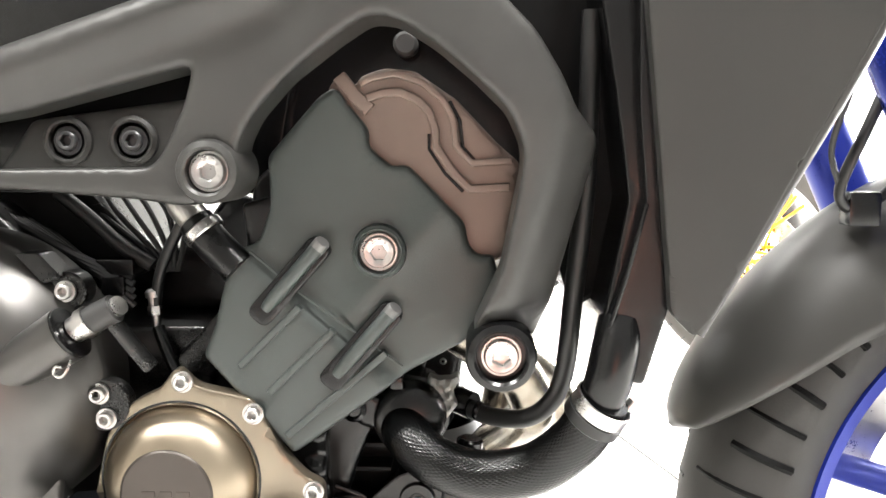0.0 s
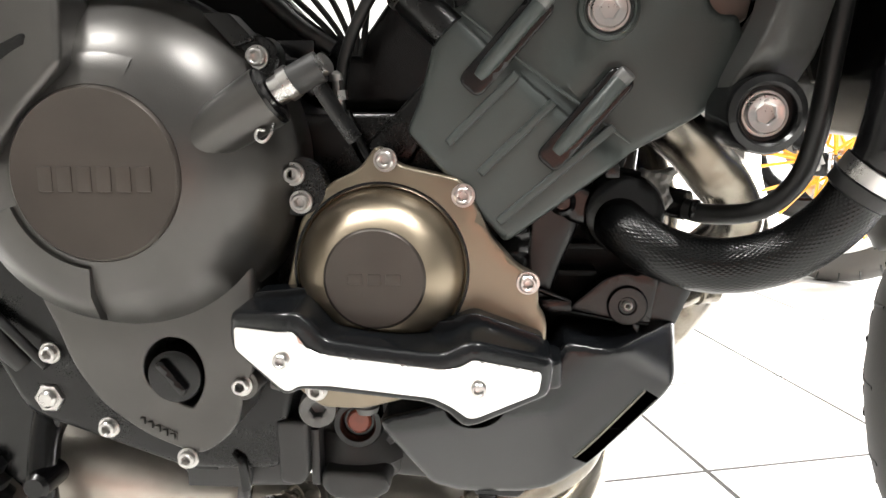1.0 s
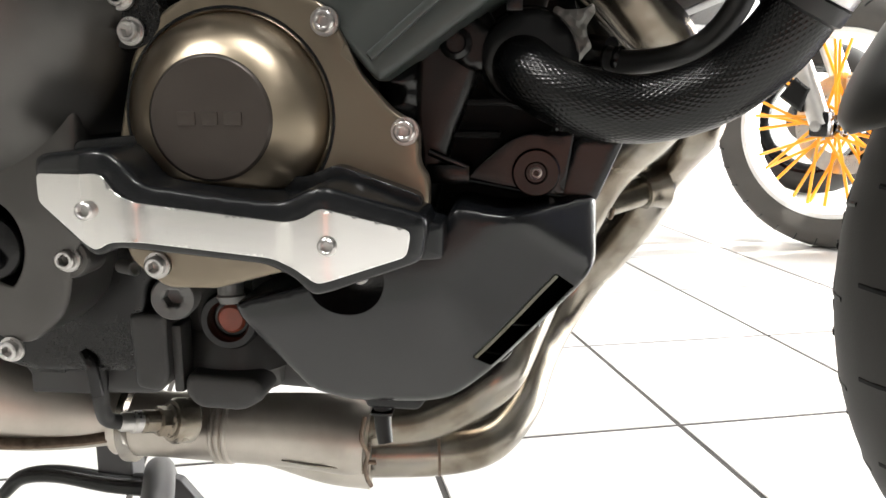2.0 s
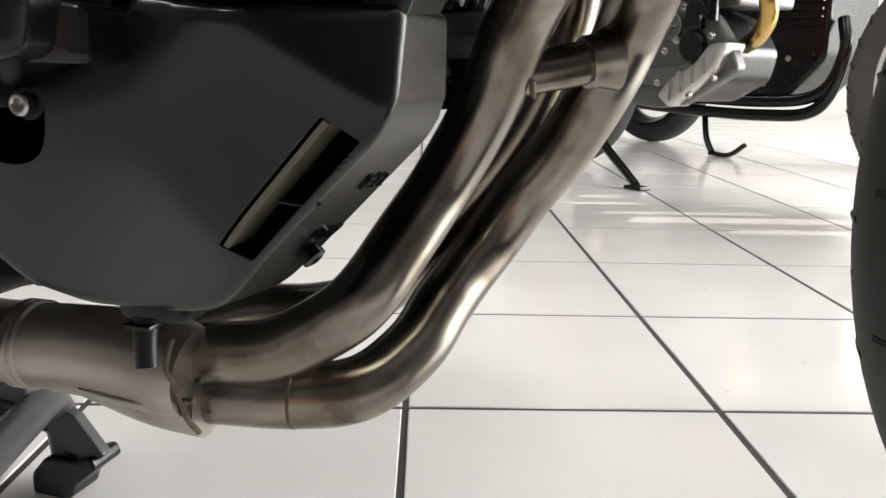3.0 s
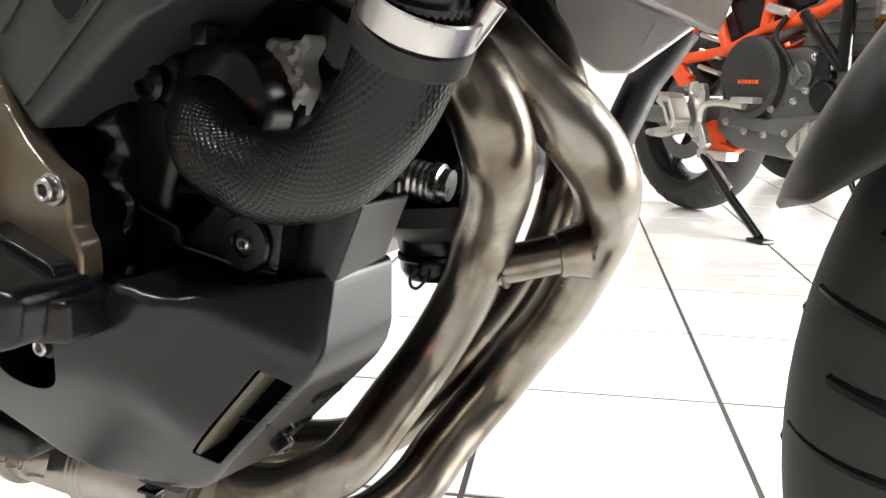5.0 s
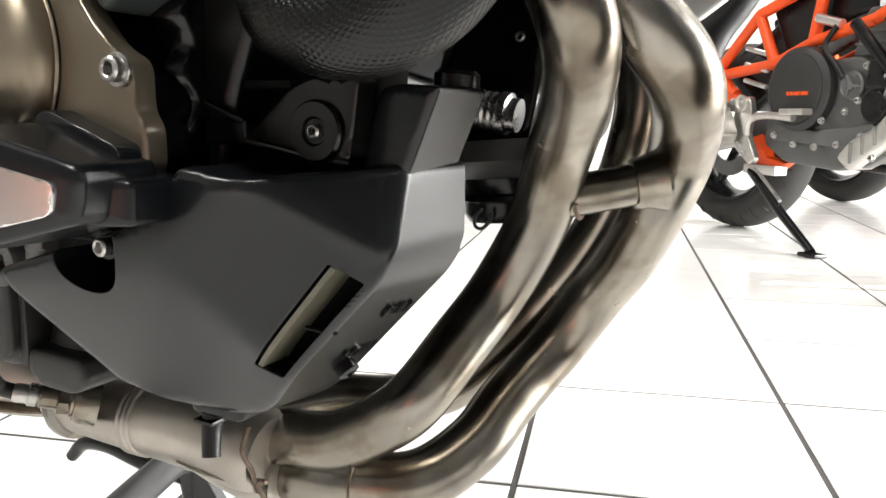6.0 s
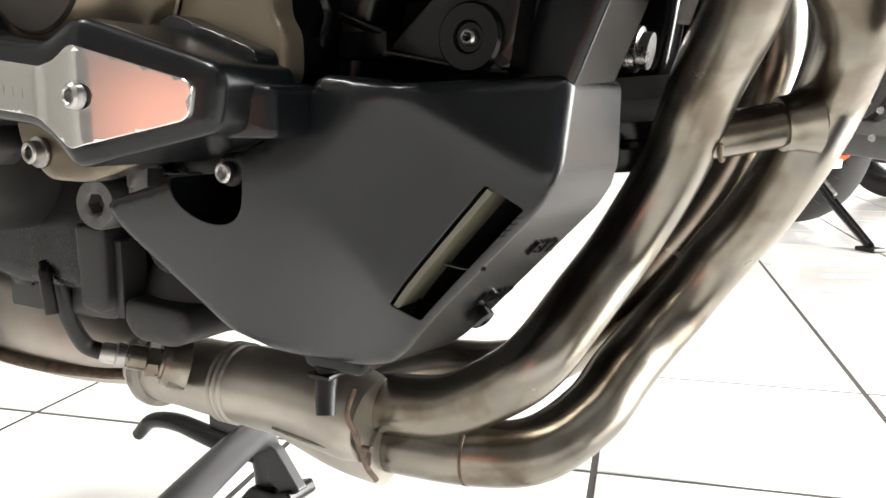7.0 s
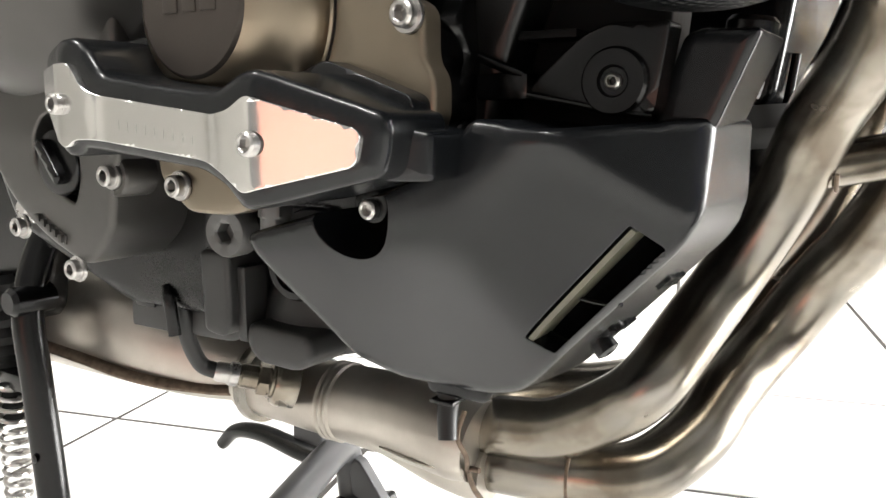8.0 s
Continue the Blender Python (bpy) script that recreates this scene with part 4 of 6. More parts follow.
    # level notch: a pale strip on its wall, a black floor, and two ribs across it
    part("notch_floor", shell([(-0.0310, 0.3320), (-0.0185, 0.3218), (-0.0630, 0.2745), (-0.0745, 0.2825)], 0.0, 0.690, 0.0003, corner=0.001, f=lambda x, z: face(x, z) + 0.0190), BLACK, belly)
    part("level_strip", shell(ribbon([(-0.0295, 0.3291), (-0.0718, 0.2814)], 0.0010), 0.0, 0.690, 0.0002, corner=0.0003, f=lambda x, z: face(x, z) + 0.0010), STRIPE, belly, "pale translucent level strip")
    for x, z, run in ((-0.0575, 0.2985, 0.0200), (-0.0710, 0.2815, 0.0145)):
        spots = [(x + run * k / 6, face(x + run * k / 6, z) + 0.0160 - 0.0130 * (k / 6) ** 1.5, z - 0.0012 * math.sin(math.pi * k / 6)) for k in range(7)]
        part("level_tick", tube(spots, 0.0009, seg=8), BLACK, belly)
    part("drain_screw", lathe((-0.0575, 0.679, 0.2705), (0.72, -0.1, -0.69), [(0.0055, -0.004), (0.0055, 0.003), (0.003, 0.004), (0.0025, 0.002), (0, 0.002)], 20), BLACK, belly)
    part("bottom_tab", shell([(-0.140, 0.2515), (-0.100, 0.2480), (-0.106, 0.2400), (-0.136, 0.2405)], 0.6585, 0.70, 0.002, corner=0.003), PLASTIC, belly)
    spout = part("overflow_spout", tube([(-0.1280, 0.665, 0.2420), (-0.1275, 0.662, 0.2310), (-0.1255, 0.659, 0.2190)], lambda u: 0.0056 - 0.001 * u, seg=18, caps=True), RUBBER, belly)
    part("spout_clip", box(-0.134, -0.121, 0.656, 0.669, 0.2365, 0.2385, 0.0006), BLACK, spout)
    return belly


P1 = [(-0.0205, 0.6714, 0.4986), (0.001, 0.6837, 0.4804), (0.0173, 0.6938, 0.4647), (0.0315, 0.7003, 0.4512), (0.0412, 0.7072, 0.4252), (0.0323, 0.7363, 0.402), (0.0096, 0.7779, 0.3691), (-0.0085, 0.7974, 0.3299), (-0.0302, 0.7935, 0.2881), (-0.045, 0.7718, 0.2594), (-0.0595, 0.7516, 0.233), (-0.0793, 0.7493, 0.2155), (-0.1109, 0.7488, 0.1981), (-0.1449, 0.7481, 0.1925), (-0.1714, 0.7477, 0.1872)]
P2 = [(-0.012, 0.738, 0.497), (0.0163, 0.746, 0.473), (0.0366, 0.7571, 0.4508), (0.0595, 0.7684, 0.4268), (0.0709, 0.7882, 0.4021), (0.0611, 0.8359, 0.3718), (0.0478, 0.8451, 0.341), (0.0255, 0.862, 0.3029), (0.0037, 0.8715, 0.2743), (-0.0156, 0.8656, 0.2446), (-0.0293, 0.8479, 0.2242), (-0.0386, 0.8267, 0.208), (-0.0485, 0.8025, 0.1880), (-0.0700, 0.7760, 0.1715), (-0.1036, 0.7614, 0.1678), (-0.160, 0.7545, 0.1668)]
P3 = [(-0.020, 0.905, 0.500), (0.004, 0.895, 0.470), (0.021, 0.885, 0.430), (0.024, 0.885, 0.390), (0.010, 0.890, 0.340), (-0.012, 0.890, 0.298), (-0.040, 0.885, 0.261), (-0.063, 0.870, 0.230),
      (-0.087, 0.850, 0.205), (-0.115, 0.820, 0.200), (-0.146, 0.800, 0.201), (-0.178, 0.770, 0.198)]


def weld(points, r, parent):
    part("weld_bead", tube(points, r, seg=10), SCALE, parent)


def build_exhaust():
    first = part("exhaust_header", tube(P1, lambda u: 0.0174, seg=36), PIPE, bike, "heat-stained stainless exhaust header")
    second = part("exhaust_header", tube(P2, lambda u: 0.0186, seg=36), PIPE, bike, "heat-stained stainless exhaust header")
    part("exhaust_header", tube(P3, 0.0165, seg=32), PIPE, bike, "heat-stained stainless exhaust header")

    def ring(points, index, r, w, owner, name="weld_bead"):
        p, q = Vector(points[index]), Vector(points[index + 1])
        part(name, lathe(p, q - p, [(r - 0.002, -w), (r, -w * 0.4), (r, w * 0.4), (r - 0.002, w)], 36), SCALE, owner)
    ring(P1, 13, 0.0173, 0.002, first)
    ring(P2, 14, 0.0189, 0.002, second)
    # balance tube between the two near pipes
    bridge = part("balance_tube", tube([(-0.001, 0.790, 0.3430), (0.026, 0.807, 0.3485), (0.055, 0.826, 0.3550)], 0.0116, seg=24), PIPE, first)
    part("tube_flange", lathe((0.0425, 0.8175, 0.3520), (0.85, 0.5, 0.19), [(0.0112, -0.0045), (0.0135, -0.004), (0.0142, -0.0025), (0.0142, 0.0015), (0.0155, 0.0060), (0.0175, 0.012)], 36), PIPE, bridge)
    weld([(0.0110 + 0.0005 * k, 0.7985 - 0.012 * math.cos(k * 0.5), 0.3455 + 0.012 * math.sin(k * 0.5)) for k in range(13)], 0.0012, bridge)
    # collector with its bands, then the flattened silencer box
    body = part("collector", tube([(-0.150, 0.735, 0.186), (-0.168, 0.735, 0.188), (-0.195, 0.734, 0.191), (-0.250, 0.732, 0.192), (-0.290, 0.731, 0.193), (-0.325, 0.733, 0.194)],
                                  lambda u: float(np.interp(u, [0, 0.14, 0.35, 0.6, 0.8, 1], [0.024, 0.0265, 0.0265, 0.0235, 0.0225, 0.024])), seg=40), SATIN_STEEL, bike, "stained stainless exhaust collector")
    part("lower_lobe", tube([(-0.150, 0.748, 0.164), (-0.180, 0.746, 0.166), (-0.215, 0.742, 0.176), (-0.250, 0.737, 0.186)], lambda u: 0.0205 - 0.006 * u, seg=28), SATIN_STEEL, body)
    for x in (-0.2440, -0.2485, -0.2530):
        part("band", lathe((x, 0.732, 0.192), (1, 0, 0), [(0.0236, -0.002), (0.0252, -0.0008), (0.0252, 0.0008), (0.0236, 0.002)], 40), SATIN_STEEL, body)
    weld([(-0.1480, 0.7125, 0.2120), (-0.1500, 0.7085, 0.1980), (-0.1465, 0.7120, 0.1860), (-0.1490, 0.7170, 0.1760)], 0.0015, body)
    weld([(-0.1420, 0.7190, 0.1765), (-0.1490, 0.7195, 0.1750), (-0.1500, 0.7260, 0.1620), (-0.1485, 0.7330, 0.1520)], 0.0017, body)
    part("collector_crease", tube([(-0.152, 0.7165, 0.1745), (-0.180, 0.7120, 0.1760), (-0.205, 0.7115, 0.1790)], lambda u: 0.0022 - 0.0014 * u, seg=8), PIPE, body)
    # silencer box: a wide pressed shell with a welded seam
    upper = bmesh.new()
    rows = []
    spine = [(-0.318, 0.195, 0.024, 0.026), (-0.335, 0.196, 0.026, 0.034), (-0.365, 0.205, 0.040, 0.052), (-0.410, 0.217, 0.050, 0.070), (-0.470, 0.222, 0.053, 0.078), (-0.560, 0.222, 0.053, 0.080), (-0.640, 0.222, 0.048, 0.075)]
    for x, z, hz, hy in spine:
        ring_v = []
        for k in range(40):
            a = 2 * math.pi * k / 40
            ca, sa = math.cos(a), math.sin(a)
            ring_v.append(upper.verts.new((x, 0.745 + hy * math.copysign(abs(ca) ** 0.75, ca), z + hz * math.copysign(abs(sa) ** 0.85, sa) * (1 if sa > 0 else 0.8))))
        rows.append(ring_v)
    for a, b in zip(rows, rows[1:]):
        for k in range(40):
            upper.faces.new((a[k], a[(k + 1) % 40], b[(k + 1) % 40], b[k]))
    upper.faces.new(rows[-1])
    box_part = part("silencer_box", upper, SATIN_STEEL, bike, "pressed stainless silencer box with a welded seam", sharp=80)
    sub = box_part.modifiers.new("smooth", "SUBSURF")
    sub.levels = sub.render_levels = 2
    part("seam", tube([(-0.320, 0.716, 0.190), (-0.345, 0.705, 0.190), (-0.385, 0.684, 0.196), (-0.440, 0.671, 0.207), (-0.52, 0.664, 0.215)], 0.0042, seg=10, squash=0.6), SCALE, box_part)
    part("joint_ring", lathe((-0.315, 0.733, 0.194), (1, 0, 0), [(0.0245, -0.005), (0.0285, -0.003), (0.0285, 0.002), (0.0245, 0.004)], 36), PIPE, box_part)
    # oxygen sensor
    s = (-0.2735, 0.6960, 0.2110)
    axis = Vector((-0.61, -0.75, 0.27)).normalized()
    sensor = part("oxygen_sensor", lathe(s, axis, [(0.0110, -0.012), (0.0110, 0.002), (0.0090, 0.003), (0.0100, 0.0035), (0.0100, 0.009), (0.0074, 0.010), (0.0074, 0.019), (0.0066, 0.020), (0.0066, 0.022)], 30, hexes=(3, 4)), PIPE, bike, "stained steel oxygen sensor")
    part("sensor_tip", lathe(s, axis, [(0.0066, 0.021), (0.0072, 0.0215), (0.0072, 0.026), (0.0060, 0.027), (0.0060, 0.033), (0.0050, 0.035), (0, 0.035)], 26), STEEL, sensor, "bright steel tip")
    part("sensor_boss", lathe(s, axis, [(0.0150, -0.014), (0.0150, -0.003), (0.0132, 0.0), (0.0110, 0.0005)], 36), PIPE, sensor)
    part("sensor_lead", tube([Vector(s) + axis * 0.034, Vector(s) + axis * 0.043 + Vector((0, 0, 0.003)), (-0.2960, 0.653, 0.2430), (-0.2925, 0.648, 0.2600), (-0.2950, 0.646, 0.2720), (-0.304, 0.645, 0.2790), (-0.318, 0.645, 0.2800), (-0.338, 0.646, 0.2770)], 0.0048, seg=14), RUBBER, sensor)


def build_cooling():
    line = [(-0.052, 0.645, 0.440), (-0.047, 0.624, 0.433), (-0.032, 0.610, 0.423), (-0.010, 0.602, 0.4165), (0.012, 0.597, 0.4165), (0.036, 0.590, 0.425), (0.056, 0.582, 0.443), (0.067, 0.577, 0.461), (0.072, 0.573, 0.474)]
    hose = part("coolant_hose", tube(line, 0.0158, n=10, seg=36, uv=True), HOSE, bike, "thick black braided rubber coolant hose")
    axis = Vector((0.010, -0.006, 0.018)).normalized()
    a = Vector((0.0680, 0.5765, 0.4630)) + axis * 0.007
    part("hose_collar", lathe(a - axis * 0.0085, axis, [(0.0160, -0.005), (0.0180, -0.0035), (0.0180, 0.0030), (0.0160, 0.0040)], 40), RUBBER, hose)
    clamp = part("hose_clamp", lathe(a, axis, [(0.0168, -0.0045), (0.0178, -0.0042), (0.0178, 0.0042), (0.0168, 0.0045)], 40), STEEL, hose, "bright steel hose clamp")
    part("clamp_screw", tube([a + Vector((0.012, 0.004, -0.008)), a + Vector((0.020, 0.004, 0.002))], 0.0035, seg=14, smooth=False), STEEL, clamp)
    part("radiator_neck", tube([(0.070, 0.575, 0.468), (0.075, 0.572, 0.486), (0.079, 0.573, 0.505), (0.082, 0.578, 0.52)], lambda u: 0.0128 + 0.0012 * math.sin(u * 3), seg=28), BLACK, hose)
    pump = part("water_pump_inlet", lathe((-0.046, 0.662, 0.440), (0, -1, 0), [(0.0245, -0.02), (0.0245, 0.028), (0.0230, 0.033), (0.0185, 0.036), (0, 0.037)], 48), BLACK, bike, "gloss black water pump housing")
    part("pump_seam", lathe((-0.046, 0.662, 0.440), (0, -1, 0), [(0.0245, 0.010), (0.0265, 0.011), (0.0265, 0.015), (0.0245, 0.016)], 48), BLACK, pump)
    part("pump_elbow", tube([(-0.030, 0.672, 0.440), (-0.018, 0.668, 0.444), (-0.004, 0.658, 0.442)], 0.0095, seg=20), BLACK, pump)
    part("pump_lug", box(-0.058, -0.050, 0.628, 0.640, 0.462, 0.470, 0.001), BLACK, pump)
    thin = part("thin_hose", tube([(-0.010, 0.660, 0.442), (0.006, 0.650, 0.438), (0.030, 0.632, 0.442), (0.046, 0.622, 0.456), (0.054, 0.614, 0.480), (0.058, 0.606, 0.53), (0.064, 0.604, 0.60), (0.066, 0.604, 0.70)], 0.0062, seg=18), RUBBER, bike, "thin black rubber hose")
    part("spring_clip", lathe((0.000, 0.6535, 0.440), (1, -0.5, -0.2), [(0.0062, -0.002), (0.0068, -0.001), (0.0068, 0.001), (0.0062, 0.002)], 20), BLACK, thin)
    # radiator behind the shroud
    rad = part("radiator", shell([(0.058, 0.760), (0.092, 0.760), (0.097, 0.62), (0.104, 0.565), (0.108, 0.530), (0.094, 0.4845), (0.084, 0.4860), (0.072, 0.520), (0.085, 0.590), (0.078, 0.640)], 0.578, 1.02, 0.003, corner=0.003, step=0.008), BLACK, bike, "black radiator")
    part("side_tank", shell([(0.086, 0.74), (0.099, 0.74), (0.103, 0.60), (0.1085, 0.532), (0.094, 0.4835), (0.084, 0.485), (0.071, 0.512), (0.0930, 0.588), (0.088, 0.640)], 0.567, 0.58, 0.002, corner=0.003), BLACK, rad)
    part("tank_rib", tube([(0.0930, 0.566, 0.588), (0.083, 0.566, 0.548), (0.0725, 0.566, 0.513)], 0.0014, seg=8), BLACK, rad)
    for k in range(14):
        z = 0.505 + 0.015 * k
        part("radiator_fin_row", box(0.098 + 0.0 * k, 0.1035, 0.60, 1.00, z, z + 0.006), BLACK, rad)
    # shrouds on both sides
    panel = [(0.076, 0.80), (0.0885, 0.6986), (0.0975, 0.6144), (0.1060, 0.5270), (0.1195, 0.5135), (0.1300, 0.5250), (0.2149, 0.6803), (0.27, 0.78), (0.27, 0.80)]
    right = part("radiator_shroud", shell(panel, 0.5555, 0.566, 0.0025, corner=0.004, step=0.008, f=lambda x, z: 0.10 * max(0, x - 0.12)), SHROUD, bike, "flat dark grey radiator shroud")
    part("shroud_lip", tube([(0.1215, 0.5600, 0.5150), (0.1700, 0.5650, 0.5980), (0.2149, 0.5690, 0.6780), (0.262, 0.573, 0.775)], 0.0050, seg=10, squash=0.7), SHROUD, right)
    left = part("radiator_shroud", shell([(-0.030, 0.56), (-0.045, 0.500), (0.014, 0.4555), (0.036, 0.4555), (0.096, 0.500), (0.16, 0.60), (0.1, 0.66)], 0.985, 0.995, 0.003, corner=0.004, step=0.01), SILVER, bike, "silver-grey plastic shroud")
    part("scratch", tube([(0.046, 0.9848, 0.476), (0.054, 0.9848, 0.492)], 0.0006, seg=6, smooth=False), STEEL, left)
    # far-side hose
    part("far_hose", tube([(0.068, 1.020, 0.490), (0.054, 1.016, 0.467), (0.043, 1.012, 0.450), (0.030, 1.008, 0.418), (0.020, 1.004, 0.394), (0.003, 1.000, 0.372)], 0.0138, seg=26), RUBBER, bike, "black rubber hose on the far side")


def build_front_of_engine():
    oil = part("oil_filter", lathe((-0.045, 0.846, 0.360), (0.08, 0, -1), [(0.040, -0.01), (0.041, 0.0), (0.036, 0.007), (0.0335, 0.010), (0.0325, 0.018), (0.0340, 0.0195), (0.0340, 0.0225), (0.0328, 0.024), (0.0325, 0.030), (0.029, 0.036), (0, 0.037)], 48), BLACK, bike, "black oil filter")
    part("filter_flange", lathe((-0.045, 0.846, 0.360), (0.08, 0, -1), [(0.050, -0.014), (0.050, -0.002), (0.047, 0.001), (0.040, 0.006), (0.0345, 0.009)], 48), SUMP, oil)
    part("filter_clip", tube([(-0.050, 0.8125, 0.3330), (-0.054, 0.8115, 0.3280), (-0.0535, 0.8110, 0.3225), (-0.0490, 0.8105, 0.3215), (-0.0440, 0.8105, 0.3265), (-0.0430, 0.8115, 0.3320)], 0.0011, seg=8), SUMP, oil)
    pipe = part("cooler_union", lathe((-0.042, 0.804, 0.391), (0.95, 0.05, -0.15), [(0.0105, -0.02), (0.0105, 0.006), (0.012, 0.007), (0.012, 0.012), (0.0095, 0.013), (0.0095, 0.018), (0, 0.018)], 30), STEEL, bike, "braided chrome hose union")
    for k in range(6):
        part("union_ring", lathe((-0.056 + 0.0042 * k, 0.8033, 0.393 - 0.0007 * k), (0.95, 0.05, -0.15), [(0.0105, -0.0015), (0.0116, 0), (0.0105, 0.0015)], 26), STEEL, pipe)
    block = part("engine_front", shell([(-0.11, 0.372), (-0.028, 0.368), (-0.020, 0.380), (-0.014, 0.42), (-0.008, 0.47), (-0.02, 0.52), (-0.12, 0.52)], 0.818, 0.97, 0.006, corner=0.008, step=0.008), BLACK, bike, "gloss black engine front")
    for z, y in ((0.455, 0.834), (0.404, 0.838)):
        part("front_web", tube([(-0.0135, y, z), (-0.016, y + 0.001, z - 0.020), (-0.0185, y + 0.002, z - 0.034)], 0.0026, seg=10), BLACK, block)
    bolts(TINY_BOLT, block, [(-0.030, 0.819, 0.4330), (-0.034, 0.819, 0.3850)], "front_screw", "small steel screw")
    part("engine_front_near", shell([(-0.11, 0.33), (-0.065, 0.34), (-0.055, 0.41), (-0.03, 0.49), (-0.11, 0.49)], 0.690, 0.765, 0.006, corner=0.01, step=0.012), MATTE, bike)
    for x, y, z, d in ((-0.0205, 0.6714, 0.4986, (0.7, 0.4, -0.59)), (-0.0203, 0.7428, 0.4963, (0.82, 0.2, -0.54)), (-0.020, 0.905, 0.500, (0.7, -0.25, -0.55))):
        part("port_flange", lathe((x, y, z), d, [(0.0215, -0.012), (0.0215, 0.000), (0.0205, 0.0015), (0.017, 0.0015)], 32), CAP, bike)
    part("alloy_bracket", shell([(-0.0355, 0.4615), (-0.0334, 0.4665), (-0.0287, 0.4640), (-0.0187, 0.4645), (-0.0145, 0.4675), (-0.0130, 0.4630), (-0.0177, 0.4560), (-0.0166, 0.4500), (-0.0140, 0.4455), (-0.0177, 0.4420), (-0.0240, 0.4315), (-0.0266, 0.4400), (-0.0261, 0.4480), (-0.0324, 0.4520)],
                                0.6450, 0.657, 0.0025, corner=0.002, step=0.002, f=lambda x, z: 0.0015 * math.sin(x * 900) * math.cos(z * 700)), ALLOY_CAST, bike, "bare cast alloy bracket")
    part("copper_end", box(-0.0475, -0.0405, 0.6340, 0.646, 0.4505, 0.4545, 0.0008), BROWN, bike)
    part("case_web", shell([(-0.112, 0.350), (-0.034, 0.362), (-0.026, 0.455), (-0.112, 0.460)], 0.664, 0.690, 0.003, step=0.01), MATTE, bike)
    part("red_clip", box(-0.0455, -0.0410, 0.698, 0.706, 0.4613, 0.4676, 0.001), RED, bike, "small red clip")
    part("front_lump", tube([(-0.050, 0.700, 0.405), (-0.048, 0.735, 0.400), (-0.046, 0.770, 0.395)], 0.008, seg=12), BLACK, bike)
    part("small_fitting", box(-0.058, -0.042, 0.70, 0.72, 0.418, 0.426, 0.0015), SUMP, bike)


def build_rear_parts():
    # dark throttle area with the fanned cables
    bay = part("throttle_body", shell([(-0.33, 0.545), (-0.24, 0.500), (-0.17, 0.500), (-0.150, 0.53), (-0.150, 0.58), (-0.185, 0.59), (-0.215, 0.548), (-0.245, 0.545), (-0.29, 0.560), (-0.33, 0.600)], 0.700, 0.76, 0.006, corner=0.01, step=0.01), BLACK, bike, "black throttle body and wiring")
    for k in range(7):
        x = -0.262 + 0.012 * k
        part("cable", tube([(x - 0.035, 0.690, 0.592), (x - 0.018, 0.676, 0.575), (x * 0.5 - 0.112, 0.668, 0.552), (-0.222 + 0.002 * k, 0.664, 0.535)], 0.0021, seg=8), RUBBER, bay)
    for k in range(5):
        part("cable", tube([(-0.36 + 0.006 * k, 0.668 + 0.004 * k, 0.592 - 0.003 * k), (-0.32 + 0.006 * k, 0.655 + 0.004 * k, 0.572 - 0.004 * k), (-0.27 + 0.004 * k, 0.652, 0.545 - 0.004 * k), (-0.238, 0.655, 0.532 - 0.005 * k)], 0.0030, seg=8), RUBBER, bay)
    # near-black plate added to put the bay's left side in shade
    part("bay_shade_plate", shell([(-0.345, 0.600), (-0.284, 0.600), (-0.264, 0.578), (-0.236, 0.548), (-0.240, 0.530), (-0.300, 0.530), (-0.345, 0.550)], 0.674, 0.69, 0.003, corner=0.006, step=0.01), MATTE, bay)
    part("harness", tube([(-0.292, 0.664, 0.590), (-0.268, 0.660, 0.572), (-0.246, 0.658, 0.553), (-0.226, 0.660, 0.540)], 0.0052, seg=12), RUBBER, bay)
    part("connector", box(-0.262, -0.236, 0.650, 0.668, 0.534, 0.545, 0.0015), BLACK, bay)
    part("connector", box(-0.258, -0.242, 0.648, 0.662, 0.520, 0.533, 0.0015), BLACK, bay)
    cable = part("clutch_cable", tube([(-0.185, 0.640, 0.590), (-0.205, 0.645, 0.560), (-0.216, 0.646, 0.535), (-0.220, 0.646, 0.510)], 0.0038, seg=12), RUBBER, bay)
    part("cable_adjuster", lathe((-0.2200, 0.646, 0.510), (-0.1, 0, 1), [(0.003, -0.010), (0.003, -0.002), (0.0055, -0.002), (0.0055, 0.004), (0.0038, 0.004), (0.0038, 0.010), (0.0052, 0.010), (0.0052, 0.014), (0.003, 0.016)], 20, hexes=(2, 3)), STEEL, cable)
    part("lever_rod", tube([(-0.216, 0.640, 0.500), (-0.206, 0.632, 0.482), (-0.196, 0.628, 0.466)], 0.0045, seg=10), BLACK, bay)
    part("diagonal_plate", shell([(-0.205, 0.478), (-0.160, 0.525), (-0.150, 0.512), (-0.175, 0.470), (-0.195, 0.462)], 0.630, 0.65, 0.003), CAST, bay)
    # starter stub with its bright clamp
    stub = part("breather_stub", tube([(-0.178, 0.612, 0.574), (-0.166, 0.608, 0.560), (-0.150, 0.606, 0.545)], 0.0115, seg=26), CAST, bike, "black breather stub with steel clamp")
    part("stub_clamp", lathe((-0.1725, 0.610, 0.568), (-0.65, 0.1, 0.75), [(0.0122, -0.003), (0.0132, -0.002), (0.0132, 0.003), (0.0122, 0.004)], 30), STEEL, stub)
    part("stub_hose", tube([(-0.178, 0.612, 0.574), (-0.190, 0.620, 0.588), (-0.19, 0.65, 0.605)], 0.010, seg=18), LIGHT_ALLOY, stub)
    part("upper_bracket", shell([(-0.150, 0.585), (-0.130, 0.590), (-0.128, 0.560), (-0.146, 0.548)], 0.615, 0.64, 0.003), CAST, bike)
